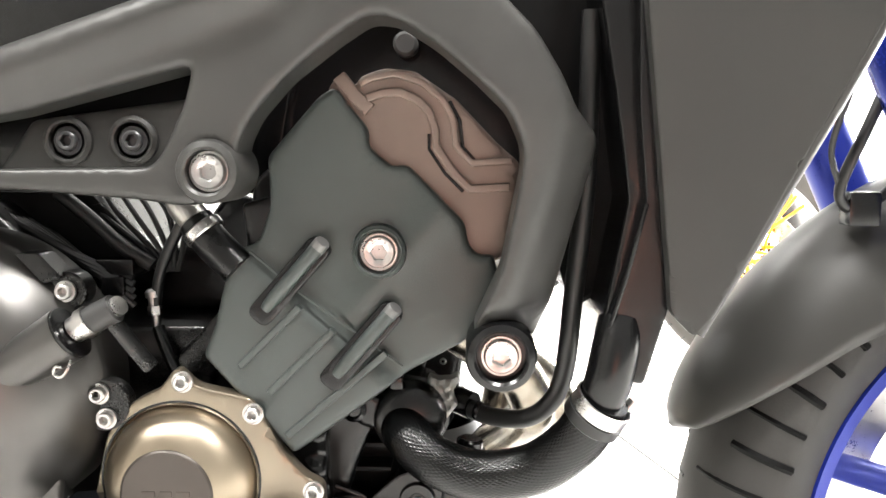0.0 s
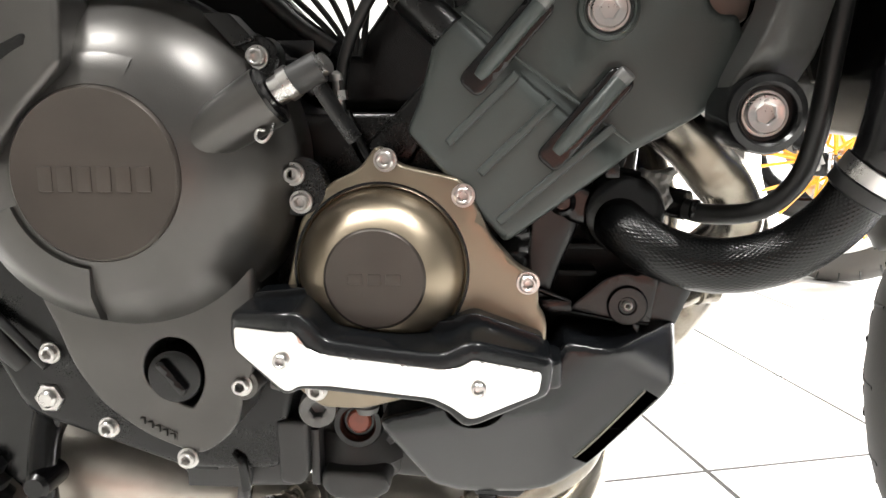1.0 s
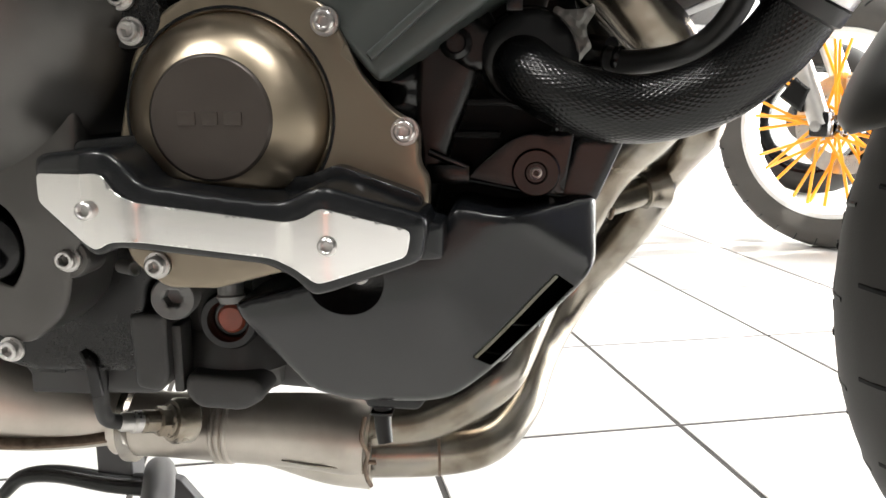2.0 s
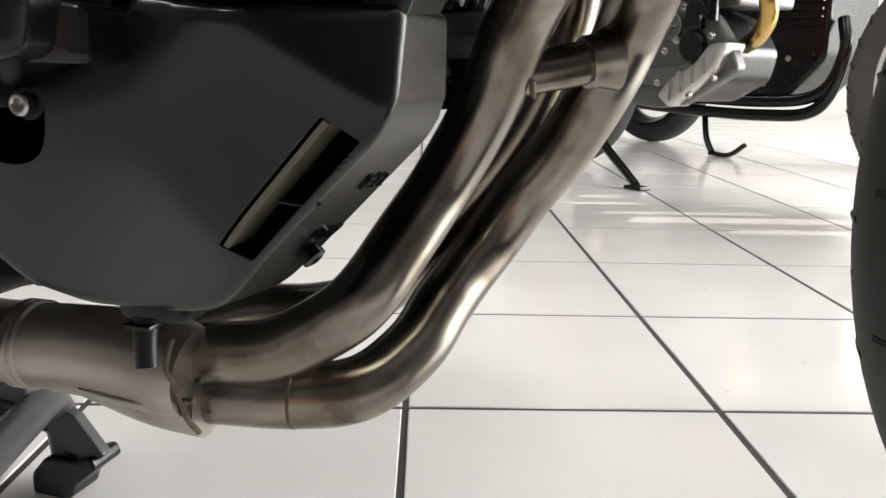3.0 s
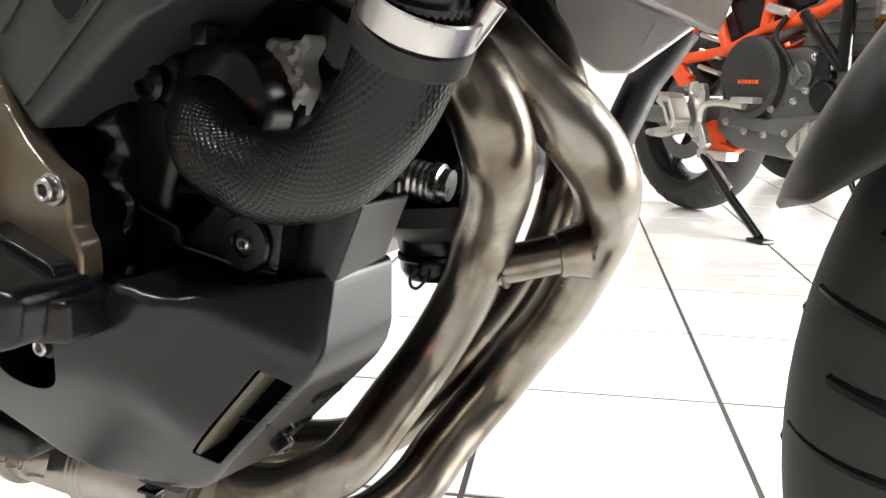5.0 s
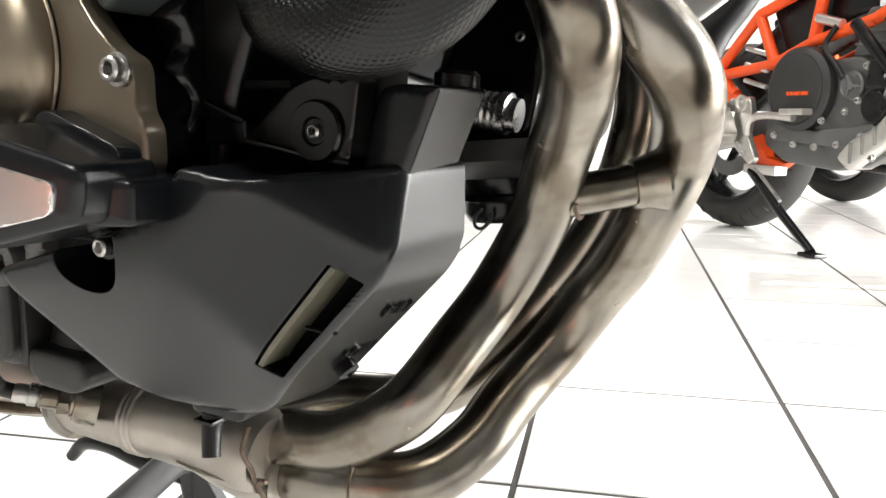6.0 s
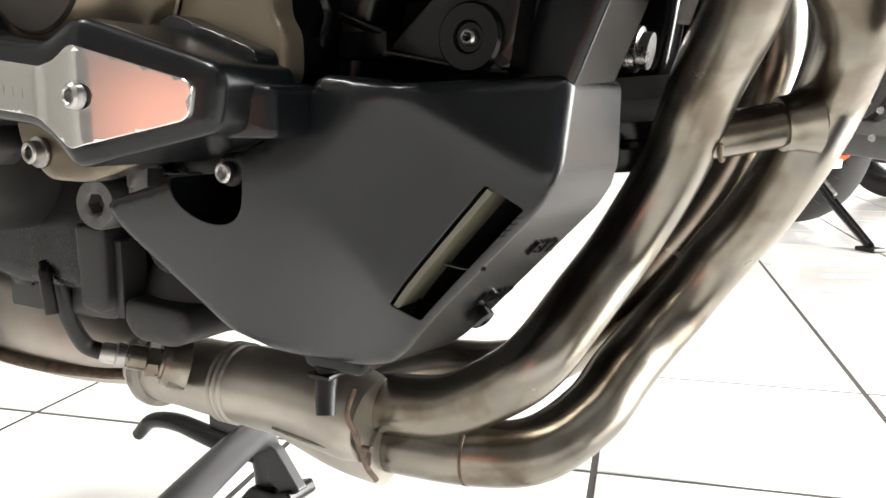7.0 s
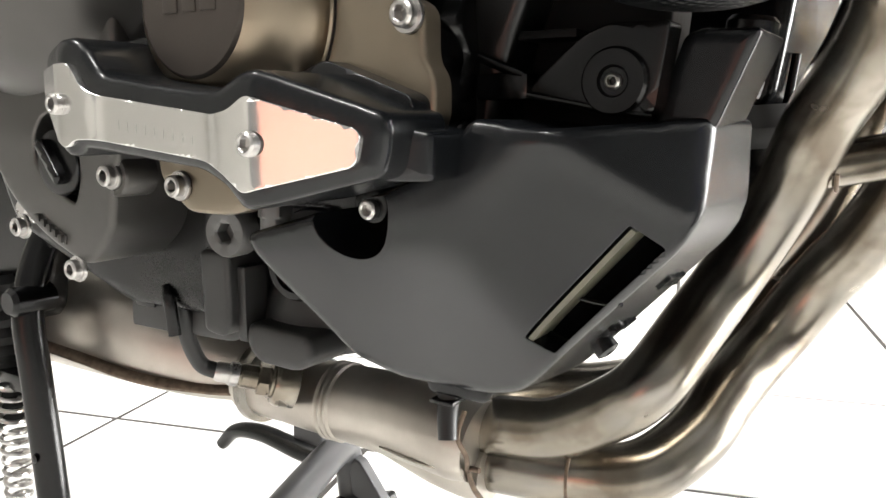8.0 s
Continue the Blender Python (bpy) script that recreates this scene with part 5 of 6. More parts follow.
    # rear-set bracket with brake parts
    hang = part("footrest_hanger", shell([(-0.52, 0.345), (-0.461, 0.330), (-0.430, 0.320), (-0.408, 0.307), (-0.424, 0.290), (-0.436, 0.270), (-0.440, 0.243), (-0.452, 0.231), (-0.468, 0.248), (-0.52, 0.256)], 0.653, 0.672, 0.003, corner=0.006), BLACK, bike, "black footrest hanger plate")
    place("hanger_nut", finish(lathe((0, 0, 0), (0, -1, 0), [(0.0165, 0), (0.0165, 0.0020), (0.0140, 0.0035), (0.0108, 0.004), (0.0108, 0.011), (0.0095, 0.0125), (0.0062, 0.0125), (0.0060, 0.0150), (0.0045, 0.0165), (0, 0.0165)], 36, hexes=(3, 4, 5)), STEEL, "hanger_nut"), hang, pose(-0.4223, 0.650, 0.3120), "bright flanged hexagon bolt")
    bolts(SMALL_BOLT, hang, [(-0.444, 0.654, 0.316)], "hanger_screw", "small steel screw")
    part("stop_switch", tube([(-0.462, 0.640, 0.372), (-0.450, 0.640, 0.350), (-0.440, 0.645, 0.335)], 0.009, seg=14), RUBBER, hang)
    part("switch_lead", tube([(-0.47, 0.64, 0.40), (-0.455, 0.635, 0.375), (-0.430, 0.630, 0.352), (-0.415, 0.628, 0.338)], 0.0035, seg=10), RUBBER, hang)
    strut = part("brake_pedal_arm", tube([(-0.436, 0.662, 0.300), (-0.436, 0.648, 0.270), (-0.434, 0.640, 0.240), (-0.428, 0.639, 0.200), (-0.421, 0.639, 0.140), (-0.418, 0.639, 0.100), (-0.424, 0.638, 0.078)], 0.0100, seg=20, squash=0.72), BLACK, bike, "black brake pedal arm")
    part("arm_pivot", tube([(-0.432, 0.655, 0.252), (-0.432, 0.629, 0.252), (-0.432, 0.626, 0.252)], lambda u: 0.0095 if u < 0.9 else 0.007, seg=18, smooth=False), BLACK, strut)
    part("arm_hole", lathe((-0.4215, 0.6292, 0.150), (0, -1, 0), [(0.003, 0), (0.002, 0.0006), (0, 0.0004)], 14), RUBBER, strut)
    coil = [(-0.462 + 0.0080 * math.cos(a), 0.640 + 0.0080 * math.sin(a), 0.195 - 0.0012 * a) for a in (k * math.pi / 6 for k in range(0, 150))]
    part("return_spring", tube(coil, 0.0016, n=1, seg=7), STEEL, strut, "dark steel return spring")
    part("spring_tray", box(-0.470, -0.430, 0.636, 0.650, 0.188, 0.200, 0.002), BLACK, strut)
    # bellows boot beside the pedal
    bm = lathe((-0.486, 0.650, 0.262), (0.06, 0, -1), [(0.016 + (0.004 if k % 2 else 0), 0.006 * k) for k in range(18)], 30)
    part("rubber_bellows", bm, RUBBER, strut)


def build_stand():
    stand = part("centre_stand", tube([(-0.300, 0.660, 0.075), (-0.312, 0.720, 0.088), (-0.338, 0.800, 0.092), (-0.360, 0.855, 0.088), (-0.371, 0.880, 0.078), (-0.372, 0.890, 0.055), (-0.371, 0.893, 0.030)], 0.0135, seg=24), STAND, bike, "grey tubular centre stand")
    part("stand_foot", shell([(-0.392, 0.000), (-0.392, 0.018), (-0.378, 0.034), (-0.352, 0.034), (-0.334, 0.040), (-0.330, 0.030), (-0.352, 0.012), (-0.356, 0.000)], 0.872, 0.905, 0.003, corner=0.004), BLACK, stand)
    part("stand_plate", shell([(-0.365, 0.075), (-0.352, 0.072), (-0.326, 0.040), (-0.338, 0.032), (-0.362, 0.040)], 0.878, 0.888, 0.0015), STAND, stand)
    part("stand_tang", tube([(-0.376, 0.885, 0.062), (-0.420, 0.880, 0.066), (-0.470, 0.880, 0.072), (-0.505, 0.880, 0.067), (-0.526, 0.880, 0.049)], lambda u: 0.0110 - 0.005 * u, seg=18), BLACK, stand)
    part("stand_post", shell([(-0.432, 0.060), (-0.432, 0.150), (-0.398, 0.150), (-0.398, 0.060)], 0.880, 0.905, 0.003), STAND, stand)
    # the near foot of the stand
    part("near_leg", tube([(-0.300, 0.660, 0.075), (-0.292, 0.640, 0.060), (-0.292, 0.632, 0.030), (-0.292, 0.630, 0.004)], 0.0130, seg=22), STAND, stand)


AXLE = Vector((0.466, 0.800, 0.300))


def wheel_parts(owner, c, axis, tyre_r, rim_r, width, tyre, rim, depth=0.028, sidewall=0.62):
    """A tyre with a rounded crown and a deep rim, round c; returns the rim."""
    w = width / 2
    prof = []
    for k in range(-10, 11):
        a = radians(k * 9.6)
        prof.append((tyre_r - (1 - math.cos(a)) * w * 0.80, w * math.sin(a) * 1.0))
    prof = [(rim_r - 0.004, -w * sidewall), (rim_r + 0.014, -w * 0.84)] + prof + [(rim_r + 0.014, w * 0.84), (rim_r - 0.004, w * sidewall)]
    t = part("tyre", lathe(c, axis, prof, 120), tyre, owner, "black rubber tyre", sharp=50)
    inner = [(rim_r - 0.004, -w * sidewall - 0.001), (rim_r + 0.007, -w * sidewall - 0.006), (rim_r + 0.005, -w * sidewall - 0.010), (rim_r - 0.006, -w * sidewall - 0.007), (rim_r - depth / 2, -w * 0.45), (rim_r - depth, -w * 0.2),
             (rim_r - depth, w * 0.2), (rim_r - depth / 2, w * 0.45), (rim_r - 0.006, w * sidewall + 0.007), (rim_r + 0.005, w * sidewall + 0.010), (rim_r + 0.007, w * sidewall + 0.006), (rim_r - 0.004, w * sidewall + 0.001)]
    r = part("rim", lathe(c, axis, inner, 96), rim, owner)
    return t, r


def build_front_wheel():
    wheel = new("front_wheel")
    wheel.parent = bike
    tagged(wheel, "front wheel with blue cast rim")
    steer = Matrix.Translation(AXLE) @ Matrix.Rotation(radians(8), 4, "Z") @ Matrix.Translation(-AXLE)
    wheel.matrix_basis = steer
    w, R = 0.060, 0.300
    tyre, rim = wheel_parts(wheel, AXLE, (0, -1, 0), R, 0.214, 0.120, TYRE, BLUE)
    # tread: straight sipes over both shoulders, joined by long curved grooves
    def groove(side, line, radius):
        pts = []
        for th, u in line:
            a = radians(90 * u)
            r = R - (1 - math.cos(a)) * w * 0.80 - radius * 0.62
            pts.append((AXLE.x + r * math.cos(th), AXLE.y + side * w * math.sin(a), AXLE.z + r * math.sin(th)))
        tube(pts, radius, n=2, seg=6, bm=sipe)

    sipe = bmesh.new()
    for side in (-1, 1):
        for k in range(58):
            base = 2 * math.pi * k / 58 + (0.05 if side > 0 else 0)
            start = 0.10 if k % 2 else 0.38
            groove(side, [(base + 0.010 * j / 5, start + (0.97 - start) * j / 5) for j in range(6)], 0.0026 if k % 2 else 0.0036)
            if k % 2 and side > 0:
                groove(side, [(base - 0.19 * j / 7, 0.40 + 0.16 * math.sin(math.pi * j / 7)) for j in range(8)], 0.0018)
    ob = part("tread", sipe, MATTE, wheel)
    tagged(ob, kind="stuff")
    for k in range(5):
        a = 2 * math.pi * k / 5 + 0.3
        d = Vector((math.cos(a), 0, math.sin(a)))
        part("spoke", tube([AXLE + d * 0.03, AXLE + d * 0.10, AXLE + d * 0.196], lambda u: 0.017 - 0.005 * u, seg=14, squash=0.7), BLUE, wheel)
    part("hub", lathe(AXLE, (0, -1, 0), [(0.0, -0.06), (0.03, -0.06), (0.034, -0.03), (0.034, 0.03), (0.03, 0.06), (0, 0.06)], 32), BLUE, wheel)
    for side in (-1, 1):
        disc = bmesh.new()
        lathe(AXLE + Vector((0, side * 0.064, 0)), (0, -1, 0), [(0.10, -0.0025), (0.149, -0.0025), (0.149, 0.0025), (0.10, 0.0025), (0.10, -0.0025)], 72, bm=disc)
        part("brake_disc", disc, STEEL, wheel)

    # fender: a thick strip round the tyre with turned-down sides and a rounded rear tip
    def fender_shell(r0, half, drop):
        bm = bmesh.new()
        grid = []
        for i in range(60):
            u = i / 59
            th = radians(162.5 - 98 * u)
            taper = math.sqrt(max(0.0, 1 - (1 - u / 0.20) ** 2)) if u < 0.20 else 1.0
            row = []
            for j in range(21):
                v = -1 + 2 * j / 20
                a = v * radians(84)
                wy = half * math.sin(a) / math.sin(radians(84)) * (0.03 + 0.97 * taper)
                fall = drop * (1 - math.cos(a)) * (0.05 + 0.95 * taper) * (0.20 + 2.3 * u)
                r = r0 - fall
                row.append(bm.verts.new((AXLE.x + r * math.cos(th), AXLE.y + wy, AXLE.z + r * math.sin(th))))
            grid.append(row)
        for a, b in zip(grid, grid[1:]):
            for j in range(20):
                bm.faces.new((a[j], a[j + 1], b[j + 1], b[j]))
        return bm
    f = part("front_fender", fender_shell(0.326, 0.068, 0.090), FENDER, bike, "matt dark grey front fender", sharp=70)
    f.matrix_basis = steer
    th = f.modifiers.new("thickness", "SOLIDIFY")
    th.thickness, th.offset = 0.004, 0
    # fork legs and the brake hose over the fender
    for y in (0.705, 0.895):
        leg = part("fork_leg", tube([(0.475, y, 0.300), (0.395, y, 0.480), (0.300, y, 0.690), (0.27, y, 0.76)], 0.0265, seg=28), BLUE, bike, "blue fork leg")
        part("fork_clamp", tube([(0.470, y, 0.315), (0.440, y, 0.380)], 0.031, seg=24, smooth=False), BLACK, leg)
    hose = part("brake_hose", tube([(0.310, 0.720, 0.700), (0.285, 0.716, 0.640), (0.268, 0.722, 0.590), (0.285, 0.730, 0.575), (0.320, 0.735, 0.600), (0.345, 0.740, 0.660)], 0.0042, seg=12), RUBBER, bike, "black brake hose")
    part("hose_guide", box(0.276, 0.300, 0.722, 0.742, 0.562, 0.588, 0.003), BLACK, hose)
    part("sensor_lead", tube([(0.268, 0.722, 0.590), (0.258, 0.716, 0.620), (0.262, 0.700, 0.66)], 0.0025, seg=8), RUBBER, hose)


build_crankcase()
build_timing_cover()
build_clutch_cover()
build_cylinder()
build_frame()
build_slider()
build_belly()
build_exhaust()
build_cooling()
build_front_of_engine()
build_rear_parts()
build_stand()
build_front_wheel()


# ---- the showroom ----
def structure(name, bm, material, label="", parent=None):
    ob = part(name, bm, material, parent, label)
    return tagged(ob, kind="structure")


X0, X1, Y0, Y1, TOP = ROOM["x0"], ROOM["x1"], ROOM["y0"], ROOM["y1"], ROOM["top"]
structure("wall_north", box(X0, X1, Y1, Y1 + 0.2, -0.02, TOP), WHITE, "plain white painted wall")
# unseen south wall: dark to dim the engine's reflections, pale part brightens the plate
structure("wall_south", box(-1.3, X1, Y0 - 0.2, Y0, -0.02, TOP), DUSK, "unseen dark grey wall that keeps reflections low")
structure("wall_south", box(X0, -1.3, Y0 - 0.2, Y0 + 0.004, -0.02, TOP), WARM, "unseen pale grey wall closing the room")
# unseen salmon board, added so the slider's face plate reflects pink
structure("pink_reflector", box(-0.18, 0.50, Y0 - 0.02, Y0 + 0.03, 0.06, 0.46, 0.006), SALMON, "unseen salmon board added for pink reflections")
structure("wall_west", box(X0 - 0.2, X0, Y0 - 0.2, Y1 + 0.2, -0.02, TOP), WARM, "unseen pale grey wall closing the room")
# unseen ceiling, gaps added to throw sun streaks in line with the tiles; each gap: where its streak begins, its length
# and width
TURN, PITCH, JOINT = radians(15.9), 0.330, 0.0058
reach = TOP / math.tan(SUN_EL)
GAPS = [(0.25, 2.225, 0.55, 0.050), (0.02, 2.280, 0.75, 0.085), (-0.05, 2.375, 0.46, 0.042), (-0.14, 2.495, 0.21, 0.040), (-0.12, 2.615, 0.14, 0.050), (-0.18, 3.040, 0.16, 0.055)]
gaps = []
for gx, gy, length, width in GAPS:
    o = Vector((gx + reach * math.sin(SUN_AZ), gy + reach * math.cos(SUN_AZ)))
    u, v = Vector((math.cos(TURN), math.sin(TURN))) * length, Vector((-math.sin(TURN), math.cos(TURN))) * width
    gaps.append([tuple(o), tuple(o + u + v * 0.2), tuple(o + u * 0.92 + v), tuple(o + u * 0.06 + v * 0.9)])
roof = shell([(X0 - 0.2, Y0 - 0.2), (X1 + 0.2, Y0 - 0.2), (X1 + 0.2, Y1 + 0.2), (X0 - 0.2, Y1 + 0.2)], 0.0, 0.004, 0.001, holes=gaps, step=0.4, corner=0.004)
for v in roof.verts:
    v.co = (v.co.x, v.co.z, TOP + v.co.y)
structure("ceiling", roof, CEIL, "unseen grey ceiling with gaps cut for sun streaks")
# unseen east wall with a large frosted shopfront
east = bmesh.new()
SILL, LINTEL = 0.06, 2.65
# the second pane is added to gleam on the belly cover's front
WINDOWS = [(1.35, 4.65), (4.95, 7.8)]
edges = [Y0 - 0.2] + [y for pair in WINDOWS for y in pair] + [Y1 + 0.2]
for ya, yb in zip(edges[0::2], edges[1::2]):
    box(X1, X1 + 0.2, ya, yb, -0.02, TOP, bm=east)
for ya, yb in WINDOWS:
    box(X1, X1 + 0.2, ya, yb, -0.02, SILL, bm=east)
    box(X1, X1 + 0.2, ya, yb, LINTEL, TOP, bm=east)
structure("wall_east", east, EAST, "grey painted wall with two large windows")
for number, (ya, yb) in enumerate(WINDOWS, 1):
    pane = structure(f"window_{number}", box(X1 + 0.08, X1 + 0.1, ya, yb, SILL, LINTEL), PANE, "unseen frosted pane glowing as daylight")
    for k in range(4):
        y = ya + (yb - ya) * k / 3
        structure("window_frame", box(X1 - 0.01, X1 + 0.07, y - 0.03, y + 0.03, SILL, LINTEL, 0.004), GREY, parent=pane)
for tx, ty in TUBES:
    fit = thing("tube_light", "slim white ceiling tube light", "ceiling light", "ceiling tube lights", at=(tx, ty, TOP))
    part("housing", box(-0.36, 0.36, -0.14, 0.14, -0.06, 0.0, 0.008), WHITE, fit)
    part("diffuser", box(-0.32, 0.32, -0.10, 0.10, -0.072, -0.060, 0.004), GLOW, fit)


# ---- the orange motorcycle behind, front wheel towards the window ----
def build_orange_bike():
    b = thing("orange_motorcycle", "orange trellis-framed motorcycle with grey engine on its side stand", "motorcycle", at=(0, 0, 0))
    heading = math.atan2(-0.67, 0.74)
    b.matrix_basis = Matrix.Translation((-0.25, 3.40, 0)) @ Matrix.Rotation(heading, 4, "Z")
    # local axes: x ahead, -y towards the near side, z up

    def wheel(x, r, rim_r, width, label, spokes, rim_mat, tyre_mat):
        w = new("wheel")
        w.parent = b
        tagged(w, label)
        c = Vector((x, 0, r))
        wheel_parts(w, c, (0, -1, 0), r, rim_r, width, tyre_mat, rim_mat, 0.006 if spokes else 0.028)
        part("hub", lathe(c, (0, -1, 0), [(0, -0.07), (0.028, -0.07), (0.034, -0.03), (0.030, 0), (0.034, 0.03), (0.028, 0.07), (0, 0.07)], 28), BLACK, w)
        if spokes:
            for k in range(36):
                a0 = 2 * math.pi * k / 36
                a1 = a0 + (0.62 if (k // 2) % 2 else -0.62)
                s = 0.05 if k % 2 else -0.05
                part("spoke", tube([c + Vector((0.03 * math.cos(a0), s, 0.03 * math.sin(a0))), c + Vector(((rim_r - 0.02) * math.cos(a1), s * 0.2, (rim_r - 0.02) * math.sin(a1)))], 0.0046, seg=6, smooth=False), SPOKE, w)
        else:
            for k in range(5):
                a = 2 * math.pi * k / 5 + 0.4
                part("spoke", tube([c, c + Vector(((rim_r - 0.01) * math.cos(a), 0, (rim_r - 0.01) * math.sin(a)))], 0.016, seg=10, smooth=False), rim_mat, w)
        part("brake_disc", lathe(c + Vector((0, 0.055 if spokes else -0.055, 0)), (0, -1, 0), [(0.085, -0.002), (0.135, -0.002), (0.135, 0.002), (0.085, 0.002), (0.085, -0.002)], 48), STEEL if spokes else GREY, w)
        sip = bmesh.new()
        for k in range(34):
            th = 2 * math.pi * k / 34
            pts = [(x + (r - (1 - math.cos(radians(90 * u))) * width * 0.4 + 0.0003) * math.cos(th + 0.10 * u), -width / 2 * math.sin(radians(90 * u)), r + (r - (1 - math.cos(radians(90 * u))) * width * 0.4 + 0.0003) * math.sin(th + 0.10 * u)) for u in (0.35, 0.5, 0.65, 0.8)]
            tube(pts, 0.0028, n=2, seg=6, bm=sip)
        tagged(part("tread", sip, RUBBER, w), kind="stuff")
        return w
    wheel(0.0, 0.315, 0.216, 0.16, "rear wheel with black rim", False, BLACK, TYRE)
    wheel(1.40, 0.328, 0.240, 0.11, "front wheel with bright orange wire spokes", True, RIM, LIT_TYRE)
    # trellis
    A = {"rear": (-0.02, 0.515), "top": (0.185, 0.70), "low": (0.10, 0.455), "mid": (0.265, 0.545), "fore": (0.63, 0.645), "head": (0.95, 0.80), "node": (0.415, 0.600), "up": (0.45, 0.78)}
    for p, q in (("rear", "top"), ("rear", "mid"), ("rear", "low"), ("top", "mid"), ("mid", "node"), ("node", "fore"), ("fore", "head"), ("top", "up"), ("up", "node"), ("up", "head")):
        for y in (-0.12, 0.12):
            (x0, z0), (x1, z1) = A[p], A[q]
            part("frame_tube", tube([(x0, y, z0), (x1, y, z1)], 0.0175, seg=14, smooth=False), ORANGE, b, "bright orange frame tube")
    part("frame_gusset", shell([(-0.05, 0.53), (0.02, 0.55), (0.12, 0.44), (0.06, 0.43)], -0.135, -0.115, 0.004), ORANGE, b)
    part("lower_gusset", shell([(0.17, 0.31), (0.24, 0.33), (0.27, 0.26), (0.36, 0.245), (0.33, 0.225), (0.20, 0.235)], -0.135, -0.10, 0.006), ORANGE, b)
    # engine
    eng = part("engine_case", shell([(0.27, 0.30), (0.36, 0.25), (0.56, 0.235), (0.66, 0.25), (0.84, 0.35), (0.80, 0.43), (0.74, 0.50), (0.60, 0.55), (0.30, 0.52)], -0.150, -0.112, 0.012, corner=0.02, step=0.02), GREY, b, "grey cast engine case")
    part("engine_core", shell([(0.29, 0.31), (0.38, 0.265), (0.62, 0.255), (0.74, 0.32), (0.76, 0.40), (0.70, 0.49), (0.58, 0.53), (0.32, 0.50)], -0.113, 0.13, 0.012, corner=0.02, step=0.02), CAST, eng)
    cov = part("clutch_cover", lathe((0.426, -0.145, 0.464), (0, -1, 0), [(0.122, 0), (0.120, 0.030), (0.112, 0.038), (0.104, 0.042), (0.098, 0.040), (0.092, 0.044), (0, 0.046)], 64), DISC, eng, "round dark grey clutch cover")
    for k in range(6):
        part("raised_mark", box(0.400 + 0.014 * k, 0.411 + 0.014 * k, -0.1930, -0.188, 0.446, 0.457), ORANGE, cov)
    ring = part("pump_cover", lathe((0.606, -0.145, 0.470), (0, -1, 0), [(0.040, 0), (0.040, 0.018), (0.034, 0.022), (0.028, 0.018), (0.012, 0.018), (0.010, 0.024), (0, 0.024)], 36), GREY, eng)
    for k in range(3):
        a = 2 * math.pi * k / 3
        part("pump_web", tube([(0.606, -0.165, 0.47), (0.606 + 0.032 * math.cos(a), -0.165, 0.47 + 0.032 * math.sin(a))], 0.005, seg=8, smooth=False), GREY, ring)
    part("filter_cap", lathe((0.690, -0.145, 0.415), (0, -1, 0), [(0.042, 0), (0.042, 0.024), (0.038, 0.028), (0, 0.028)], 36), CAST, eng)
    part("starter_tower", shell([(0.66, 0.46), (0.72, 0.46), (0.71, 0.53), (0.67, 0.53)], -0.178, -0.14, 0.006), CAST, eng)
    part("side_lid", shell([(0.30, 0.335), (0.33, 0.315), (0.60, 0.300), (0.70, 0.345), (0.69, 0.37), (0.50, 0.345), (0.34, 0.365)], -0.168, -0.14, 0.005), GREY, eng)
    corner = part("alloy_sump", shell([(0.586, 0.275), (0.632, 0.325), (0.711, 0.365), (0.760, 0.420), (0.822, 0.425), (0.790, 0.350), (0.711, 0.290), (0.632, 0.240)], -0.182, -0.10, 0.012, corner=0.015), LIGHT_ALLOY, eng)
    for k in range(4):
        part("sump_web", tube([(0.640 + 0.038 * k, -0.181, 0.262 + 0.026 * k), (0.640 + 0.036 * k, -0.183, 0.318 + 0.022 * k)], 0.005, seg=8, smooth=False), ALLOY_CAST, corner)
    for x, z in ((0.34, 0.33), (0.42, 0.305), (0.50, 0.30), (0.58, 0.31), (0.66, 0.335), (0.52, 0.375), (0.60, 0.40), (0.66, 0.52), (0.76, 0.44), (0.64, 0.43), (0.70, 0.28), (0.78, 0.33)):
        place("case_bolt", BOLT, eng, pose(x, -0.170, z) @ Matrix.Scale(1.6, 4), "steel bolt")
    head = part("cylinder_head", shell([(0.55, 0.53), (0.60, 0.68), (0.80, 0.66), (0.80, 0.52)], -0.12, 0.12, 0.01, corner=0.015, step=0.02), GREY, eng)
    for k in range(4):
        part("cooling_fin", box(0.57, 0.79, -0.128, -0.11, 0.55 + 0.03 * k, 0.556 + 0.03 * k, 0.002), GREY, head)
    part("engine_strut", tube([(0.608, -0.17, 0.635), (0.68, -0.17, 0.56), (0.748, -0.17, 0.491)], 0.016, seg=14), BLACK, b)
    part("down_strut", tube([(0.748, -0.165, 0.72), (0.750, -0.165, 0.48)], 0.018, seg=14, smooth=False), BLACK, b)
    part("header_pipe", tube([(0.80, -0.10, 0.60), (0.86, -0.14, 0.59), (0.90, -0.14, 0.54), (0.895, -0.12, 0.485), (0.84, -0.08, 0.44), (0.76, -0.02, 0.42)], 0.024, seg=20), GOLD, b, "golden heat-tinted header pipe")
    part("black_underbody", shell([(0.10, 0.40), (0.28, 0.52), (0.30, 0.64), (0.20, 0.68), (-0.02, 0.52)], -0.06, 0.06, 0.01, step=0.03), BLACK, b)
    part("airbox", shell([(0.28, 0.57), (0.42, 0.63), (0.60, 0.68), (0.60, 0.85), (0.30, 0.85), (0.2, 0.72)], -0.09, 0.09, 0.01, step=0.03), CAST, b)
